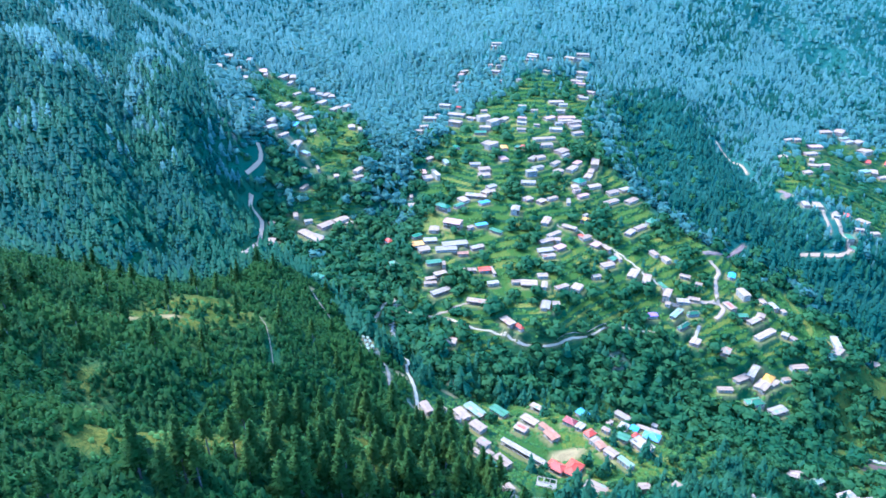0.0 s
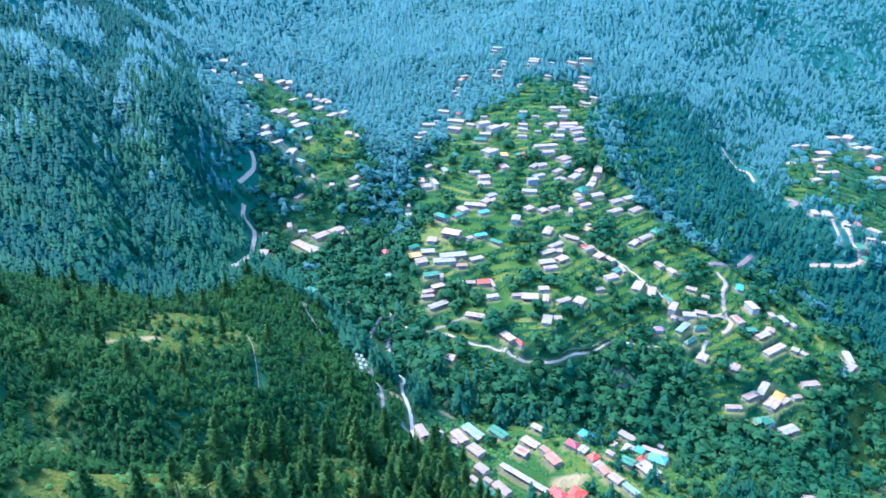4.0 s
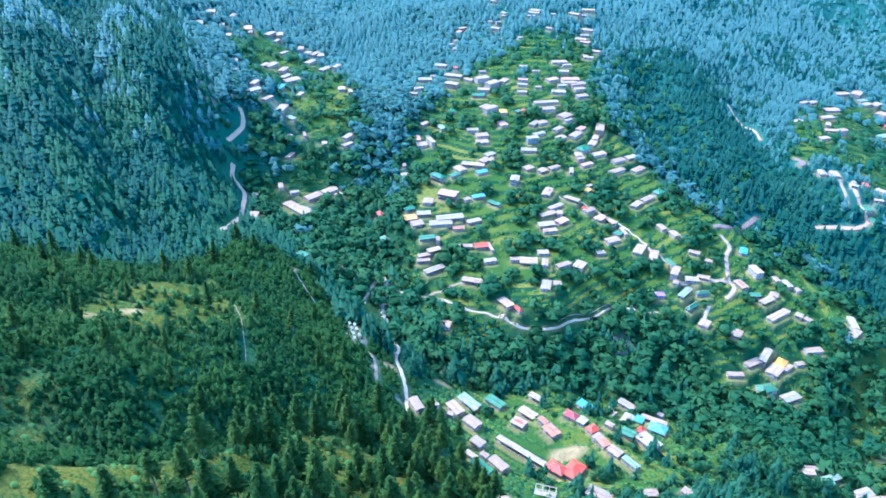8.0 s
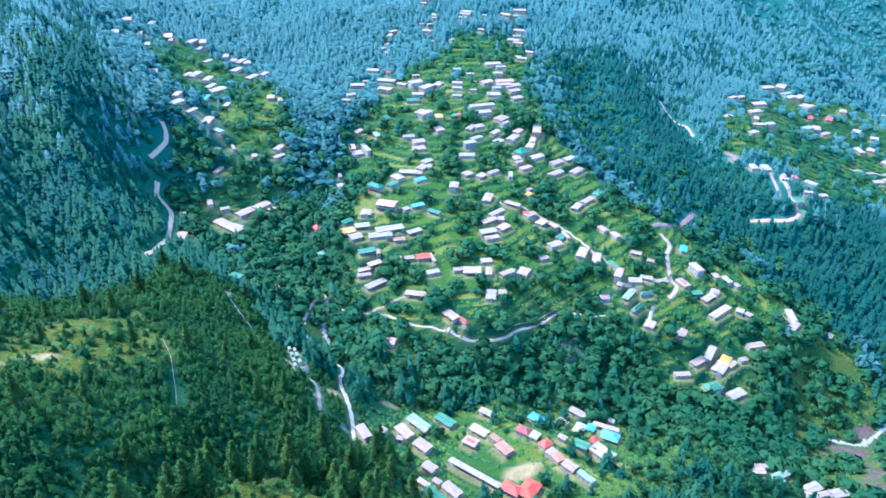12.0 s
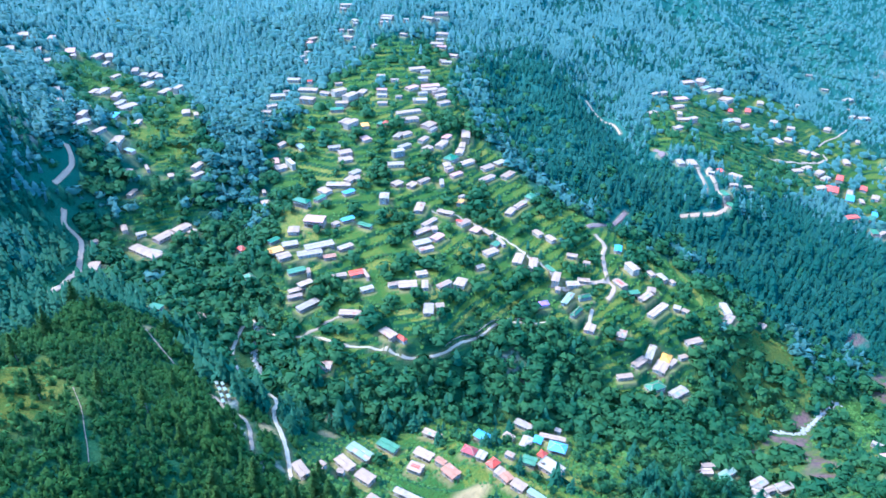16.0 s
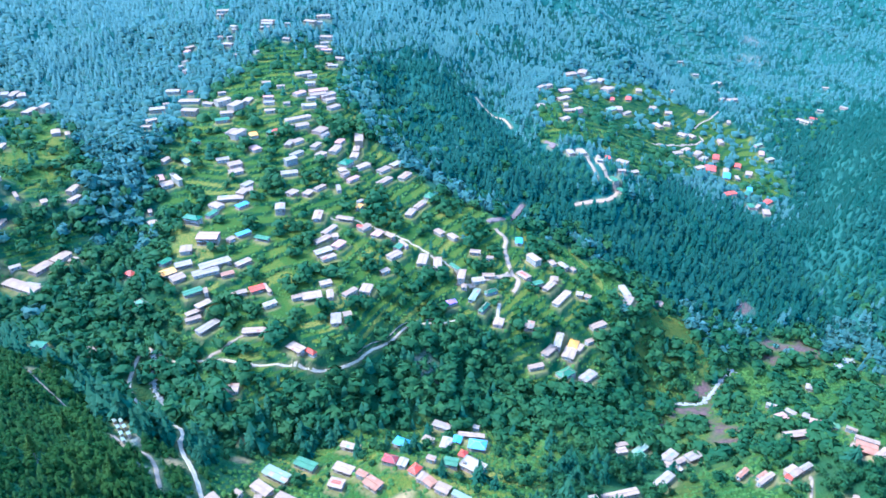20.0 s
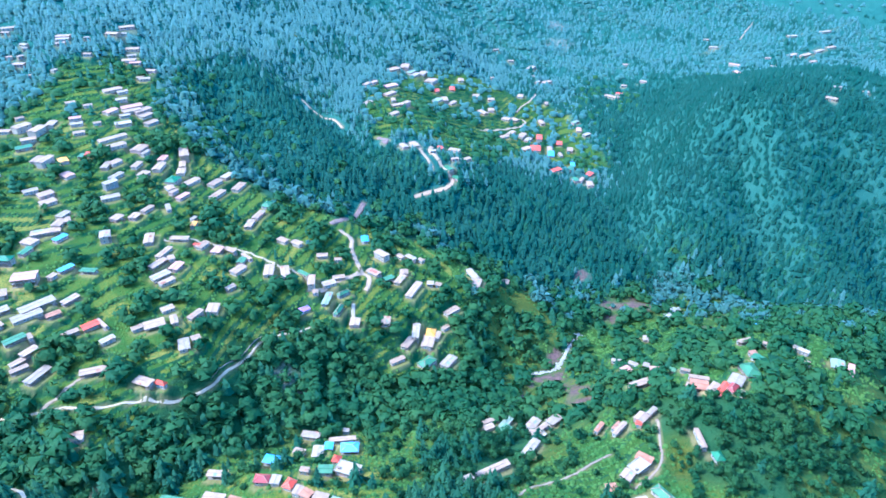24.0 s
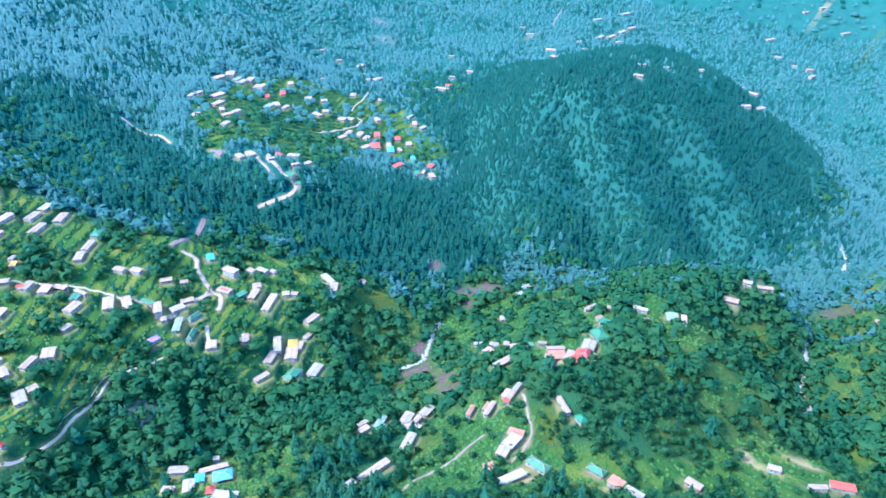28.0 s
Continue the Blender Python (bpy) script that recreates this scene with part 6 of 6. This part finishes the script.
def plant(tag, area, gap, seed, lo, hi, tris, wide):
    x, y, r = scatter(*area, gap, seed)
    d = np.hypot(x, y)
    x, y = keep((x, y), wedge(x, y) & (d >= lo) & (d < hi))
    x, y = keep((x, y), zone(x, y, YOUNG_PINES) < .5)
    wd, f, g = wooded(x, y)
    clump = smooth(.38, .75, blotch(x, y, 36, 9))
    x, y = free_spots(x, y, r, wd * (.86 + .14 * blotch(x, y, 60, 3)) + f * (.05 + .34 * clump) * (1 + .35 * zone(x, y, OPEN_LAND)) + .04 * g)
    loose, edge = np.hypot(x, y) / 55, np.random.default_rng(seed + 500)
    land = zone(x + edge.normal(0, loose), y + edge.normal(0, loose), SHADED_SLOPES)
    shaded_right = land * (x > 0)
    con = r.random(len(x)) < np.maximum(conifer_share(x, y), .88 * shaded_right) * (1 - .6 * zone(x, y, FIELDS))
    tall_c = r.uniform(5, 11, con.sum()) * (1.4 if lo < 300 else 1) * (1 + .4 * (r.random(con.sum()) < .12)) * (.68 if lo > 600 else 1)
    tall_b = r.uniform(3.2, 8.5, (~con).sum()) * (.8 if lo > 600 or lo < 300 else 1)
    # part of the far right woods gets the shade-darkened needles too
    land = np.maximum(land, (x > 280) & (np.hypot(x, y) > 560) & (edge.random(len(x)) < .45 * blotch(x, y, 110, 83)))
    shaded = con & (land > .5) & ((x > 0) | (blotch(x, y, 60, 71) + .4 * r.random(len(x)) < .85))
    # trees that take the painted haze tint, more of them farther off
    blue = .5 * r.random(len(x)) + .5 * blotch(x, y, 70, 33) < (1 - .9 * shaded_right) * smooth(420, 660, np.hypot(x, y)) * (1 - .85 * zone(x, y, FIELDS) * smooth(820, 760, np.hypot(x, y)))
    tall = np.zeros(len(x))
    tall[con], tall[~con] = tall_c, tall_b
    grove("deodar_forest", x[shaded], y[shaded], tall[shaded], conifer_soup, 9, tris[0], 1.3 * wide, SHADED_CONIFER, f"dense dark conifer forest, shade painted into its needles, steep {tag}", "forest", r)
    # high picks the trees whose leaves carry the haze tint
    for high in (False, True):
        k = con & ~shaded & (blue == high)
        grove("conifer_forest", x[k], y[k], tall[k], conifer_soup, 9, tris[0], 1.25 * wide, HAZY_CONIFER if high else CONIFER, f"dense dark {'blue-hazed' if high else 'green'} conifer forest on the {tag}", "forest", r)
        k = ~con & ~shaded & (blue == high)
        grove("broadleaf_woods", x[k], y[k], tall[k], leafy_soup, 12, tris[1], 1.15 * wide, HAZY_BROADLEAF if high else BROADLEAF, f"bushy {'blue-hazed' if high else 'green'} broadleaf trees on the {tag}", "trees", r)


plant("near slopes", (-100, 420, 20, 360), 4.1, 21, 0, 340, (125, 155), 1.0)
plant("middle slopes", (-420, 640, 0, 640), 4.2, 22, 340, 620, (28, 34), 1.18)
plant("upper slopes", (-640, 820, -20, 820), 3.6, 23, 620, 790, (18, 20), 1.4)
plant("high slopes", (-760, 1000, -20, 1000), 4.1, 28, 790, 1000, (12, 15), 1.6)
plant("distant mountainside", (-1000, 1500, -100, 1500), 6.6, 24, 1000, 1450, (12, 15), 1.6)
plant("farthest ridges", (-1700, 2300, -300, 2300), 21.0, 25, 1450, 2300, (12, 15), 3.2)

# low saplings between the old conifers
_x, _y, _r = scatter(-420, 640, 100, 760, 3.9, 27)
_x, _y = keep((_x, _y), (zone(_x, _y, CONIFER_LAND) > .5) & (zone(_x, _y, YOUNG_PINES) < .5) & wedge(_x, _y) & (np.hypot(_x, _y) > 300) & (np.hypot(_x, _y) < 640))
_wd, _f, _g = wooded(_x, _y)
_x, _y = free_spots(_x, _y, _r, _wd * .85)
grove("conifer_saplings", _x, _y, _r.uniform(2.5, 6, len(_x)), conifer_soup, 10, 14, 2.2, CONIFER, "low dark green saplings filling gaps in conifer forest", "forest", _r)

# young pines on the slope below the drone
_x, _y, _r = scatter(-300, 60, 80, 400, 2.25, 31)
_x, _y = keep((_x, _y), (zone(_x, _y, YOUNG_PINES) > .5) & wedge(_x, _y))
_wd, _f, _g = wooded(_x, _y)
_x, _y = free_spots(_x, _y, _r, _wd * (.86 + .14 * blotch(_x, _y, 40, 5)) * (1 - .35 * zone(_x, _y, CAMERA_SLOPE)) + .06 * _g, 3.0, 1.8)
_bushy = _r.random(len(_x)) < .18 + .30 * blotch(_x, _y, 30, 15)
_t = _r.uniform(2.8, 6.4, len(_x)) * (.75 + .4 * blotch(_x, _y, 34, 17))
grove("young_pine_wood", _x[~_bushy], _y[~_bushy], _t[~_bushy], conifer_soup, 16, 62, 1.85, CONIFER_SUNNY, "dense young green pines on the near slope", "forest", _r)
grove("hillside_bushes", _x[_bushy], _y[_bushy], _t[_bushy] * .72, leafy_soup, 12, 58, 1.3, HILL_SHRUB, "rounded green bushes among young pines", "bushes", _r)

def bank_share(x, y):
    """1 on the banks between the terraces, 0 on their level strips."""
    fr = terrace_level(x, y, base_height(x, y)) / STEP % 1.0
    return smooth(.60, .70, fr) * smooth(1.0, .93, fr)


CLOSE_FIELDS = {k: FIELDS[k] for k in ("near_fields", "spur_fields", "spur_meadow")}

# scrub on terrace banks and rough grass
_x, _y, _r = scatter(-260, 640, 0, 760, 1.75, 41)
_x, _y = keep((_x, _y), wedge(_x, _y) & (np.hypot(_x, _y) < 720))
_wd, _f, _g = wooded(_x, _y)
_x, _y = free_spots(_x, _y, _r, _f * (.012 + .13 * zone(_x, _y, CLOSE_FIELDS) + .14 * zone(_x, _y, OPEN_LAND) + .85 * bank_share(_x, _y) * (.45 + .55 * blotch(_x, _y, 50, 19))) + .5 * _g * blotch(_x, _y, 20, 8), .3, .4)
grove("scrub", _x, _y, _r.uniform(.7, 1.9, len(_x)), leafy_soup, 10, 15, 1.5, SCRUB, "low green scrub on terrace banks and rough grass", "bushes", _r)


# ---- single tall conifers on the near slope ----
def trunk_form(r):
    """Tapered, slightly crooked stem with a few bare snags, height 1."""
    rings, v, f = 7, [], []
    for i in range(rings):
        t = i / (rings - 1)
        rad = .013 * (1 - t) ** .8 + .0015
        ox, oy = .006 * math.sin(5 * t + r.uniform(0, .4)), .006 * math.cos(4 * t)
        v += [(ox + rad * math.cos(a), oy + rad * math.sin(a), t * .97 - .02) for a in [k * math.pi / 2.5 for k in range(5)]]
    for i in range(rings - 1):
        f += [(i * 5 + k, i * 5 + (k + 1) % 5, i * 5 + 5 + (k + 1) % 5, i * 5 + 5 + k) for k in range(5)]
    snags = []
    for _ in range(7):
        t, a = r.uniform(.15, .5), r.uniform(0, 6.28)
        snags.append(bar((0, 0, t), (.06 * math.cos(a), .06 * math.sin(a), t + r.uniform(-.01, .02)), .002))
    return merge((v, f), *snags)


def crown_form(n, r, base, slim):
    """Tiers of drooping boughs, each bough a few needle fans; sparse and uneven."""
    tri = []
    whorls = int(n / 24)
    for i in range(whorls):
        t = base + (1 - base) * (i + r.uniform(.0, .8)) / whorls
        reach = slim * (1.03 - t) ** .75 * (1 - base) ** -.5
        for b in range(int(r.integers(4, 7))):
            a = r.uniform(0, 6.28)
            ln = reach * r.uniform(.55, 1.2)
            for k in range(5):
                u = (k + r.uniform(.3, 1)) / 5
                p = np.array([math.cos(a) * ln * u, math.sin(a) * ln * u, t - .32 * ln * u * u + r.normal(0, .004)])
                sz = min(.036, .012 + .10 * ln) * (1.25 - .5 * u) * r.uniform(.8, 1.3)
                d = r.normal(0, 1, 3) * (1, 1, .45)
                e = r.normal(0, 1, 3) * (1, 1, .45)
                tri.append([p + d * sz, p - d * sz * .6 + e * sz, p - e * sz])
    return facing_out(np.array(tri), 0)


_r = np.random.default_rng(77)
PINE_FORMS = []
for _i in range(6):
    _tri = crown_form(960, _r, (.2, .28, .35, .42, .24, .5)[_i], (.27, .22, .25, .19, .30, .21)[_i])
    _cm = fast_mesh("crown", _tri.reshape(-1, 3), np.arange(_tri.size // 3).reshape(-1, 3), (TALL_PINE, DARK_PINE, TALL_PINE)[_i % 3])
    _away = _tri - np.array([0, 0, .35])
    _away[..., 2] = np.abs(_away[..., 2]) * .3 + .05
    _away = _away / np.linalg.norm(_away, axis=-1, keepdims=True) + _r.normal(0, .3, (len(_tri), 1, 3))
    free_normals(_cm, _away / np.linalg.norm(_away, axis=-1, keepdims=True))
    point_attribute(_cm, "tone", np.full(_tri.size // 3, (.2, .5, .8, .35, .6, .9)[_i]))
    _tv, _tf = trunk_form(_r)
    _tm = bpy.data.meshes.new("trunk")
    _tm.from_pydata(_tv, [], _tf)
    _tm.materials.append(BARK)
    PINE_FORMS.append((_cm, _tm))


def tall_conifer(x, y, tall, turn, form):
    root = new("conifer")
    root.matrix_world = pose(x, y, float(ground_at(x, y)), 0, 0, turn) @ Matrix.Diagonal((tall, tall, tall, 1))
    for nm, me in zip(("crown", "trunk"), PINE_FORMS[form]):
        new(nm, me).parent = root
    where = "on the open grassy slope" if zone(np.array([x]), np.array([y]), GRASS)[0] > .4 else "rising above young pines"
    kind = "tall slender" if tall > 14 else "medium"
    return tagged(root, f"{kind} green conifer with bare trunk {where}", "tree", group="tall conifers on the near slope")


_x, _y, _r = scatter(-150, 90, 90, 290, 4.6, 51)
_p = zone(_x, _y, CAMERA_SLOPE) * (1 - .55 * zone(_x, _y, GRASS)) * .62 * (.25 + .75 * blotch(_x, _y, 26, 12))
_x, _y = free_spots(_x, _y, _r, _p, 2.0)
for _i in np.argsort(np.hypot(_x, _y))[:255]:
    tall_conifer(_x[_i], _y[_i], _r.uniform(10, 22), _r.uniform(0, 360), int(_r.integers(0, 6)))
_x, _y, _r = scatter(-190, 10, 200, 430, 17.0, 52)
_x, _y = keep((_x, _y), (zone(_x, _y, YOUNG_PINES) > .5) & (zone(_x, _y, CAMERA_SLOPE) < .3))
_x, _y = free_spots(_x, _y, _r, .5, 2.0)
for _a, _b in list(zip(_x, _y))[:44]:
    tall_conifer(_a, _b, _r.uniform(10, 16), _r.uniform(0, 360), int(_r.integers(0, 6)))


# ---- boulders in the stream beds ----
def boulder(r):
    v = [Vector(q) for q in ((1, 0, 0), (-1, 0, 0), (0, 1, 0), (0, -1, 0), (0, 0, 1), (0, 0, -1), (.7, .7, .3), (-.7, .6, .4), (.6, -.7, .35), (-.65, -.7, .3))]
    bm = bmesh.new()
    for q in v:
        bm.verts.new(q * r.uniform(.65, 1.1))
    bmesh.ops.convex_hull(bm, input=bm.verts)
    out = [tuple(q.co) for q in bm.verts], [tuple(w.index for w in f.verts) for f in bm.faces]
    bm.verts.index_update()
    out = [tuple(q.co) for q in bm.verts], [tuple(w.index for w in f.verts) for f in bm.faces]
    bm.free()
    return out


_r = np.random.default_rng(91)
BOULDERS = [boulder(_r) for _ in range(8)]


def boulder_field(lines, per_metre, spread, lo, hi, label):
    vs, fs = [], []
    for name in lines:
        w, s, pts = ROADS[name]
        q = resample(pts, 1.0 / per_metre)
        for x, y in q + _r.normal(0, w * spread, q.shape):
            a, k = _r.uniform(0, 6.28), _r.uniform(lo, hi) ** 1.0
            bv, bf = BOULDERS[_r.integers(0, 8)]
            z, o, c, sn = float(ground_at(x, y)) + .2, len(vs), math.cos(a), math.sin(a)
            vs += [(x + k * (c * p - sn * u), y + k * (sn * p + c * u), z + .7 * k * t) for p, u, t in bv]
            fs += [tuple(i + o for i in f) for f in bf]
    me = bpy.data.meshes.new("boulders")
    me.from_pydata(vs, [], fs)
    me.materials.append(SURFACE["stones"])
    tagged(new("boulders", me), label, "rocks", kind="stuff")


boulder_field(("stream_stones", "stream_stones_upper", "ravine_stones", "river_stones", "gully_stones"), 3.0, .6, .25, 1.1, "pale grey boulders along the stony stream beds")


# ---- retaining wall above the main road ----
def retaining_wall(pts, tall, thick, label):
    q = resample(pts, 3.0)
    t = np.gradient(q, axis=0)
    t /= np.hypot(*t.T)[:, None] + 1e-9
    n = np.stack([-t[:, 1], t[:, 0]], -1)
    z = ground_at(q[:, 0], q[:, 1])
    root = tagged(new("retaining_wall"), label, "wall", kind="structure")
    for i in range(len(q) - 1):
        a, b = q[i], q[i + 1] - .02 * t[i]
        v = []
        for p, zz, nn in ((a, z[i], n[i]), (b, z[i + 1], n[i + 1])):
            for side in (-.5, .5):
                for h in (-.8, tall):
                    e = p + nn * side * thick
                    v.append((e[0], e[1], zz + h))
        part("wall_panel", v, [(0, 1, 3, 2), (4, 6, 7, 5), (0, 4, 5, 1), (2, 3, 7, 6), (1, 5, 7, 3), (0, 2, 6, 4)], STONE, root)


_road = ROADS["main_road"][2]
retaining_wall([(x - .5, y + 2.6) for x, y in _road[10:16]], .45, .4, "pale rubble retaining wall above the concrete road")


# ---- unfinished building: a roofless frame of concrete beams ----
def unfinished_building(x, y, l, w, turn):
    z = float(ground_at(x, y))
    root = tagged(new("unfinished_building"), "roofless unfinished concrete frame building in the lower hamlet", "building")
    root.matrix_world = pose(x, y, z, 0, 0, turn)
    part("floor_slab", *box(-l / 2, l / 2, -w / 2, w / 2, -1.5, .15), SLAB, root)
    for i in range(4):
        for j in range(3):
            px, py = -l / 2 + .2 + (l - .4) * i / 3, -w / 2 + .2 + (w - .4) * j / 2
            part("column", *box(px - .15, px + .15, py - .15, py + .15, .15, 2.7), SLAB, root)
    for j in range(3):
        py = -w / 2 + .2 + (w - .4) * j / 2
        part("beam", *box(-l / 2, l / 2, py - .14, py + .14, 2.7, 3.0), SLAB, root)
    for i in range(4):
        px = -l / 2 + .2 + (l - .4) * i / 3
        for j in range(2):
            py = -w / 2 + .2 + (w - .4) * j / 2
            part("cross_beam", *box(px - .13, px + .13, py + .14, py + (w - .4) / 2 - .14, 2.72, 2.98), SLAB, root)


# ---- terrace with a white balustrade ----
def viewing_terrace(x, y, l, w, turn):
    c, s = math.cos(radians(turn)), math.sin(radians(turn))
    gz = [float(ground_at(x + c * a * l / 2 - s * b * w / 2, y + s * a * l / 2 + c * b * w / 2)) for a in (-1, 0, 1) for b in (-1, 1)]
    z = .35 * max(gz) + .65 * sum(gz) / 6 + .2
    root = tagged(new("viewing_terrace"), "long pale concrete terrace with a white balustrade on the spur", "terrace")
    root.matrix_world = pose(x, y, z, 0, 0, turn)
    part("retaining_base", *box(-l / 2 + .1, l / 2 - .1, -w / 2 + .1, w / 2, min(gz) - z - .6, -.15), STONE, root)
    part("deck", *box(-l / 2, l / 2, -w / 2, w / 2, -.15, .0), SLAB, root)
    n = int(l / 1.2)
    for i in range(n + 1):
        px = -l / 2 + .12 + (l - .24) * i / n
        part("baluster", *box(px - .09, px + .09, -w / 2 + .05, -w / 2 + .23, 0, .95), WALLS[1], root)
    part("handrail", *box(-l / 2, l / 2, -w / 2 + .02, -w / 2 + .26, .95, 1.08), WALLS[1], root)
    part("lower_rail", *box(-l / 2, l / 2, -w / 2 + .1, -w / 2 + .18, .3, .4), WALLS[1], root)


unfinished_building(44.2, 224.4, 8.4, 5.5, -16)
viewing_terrace(180.0, 184.6, 19.0, 4.4, -22)
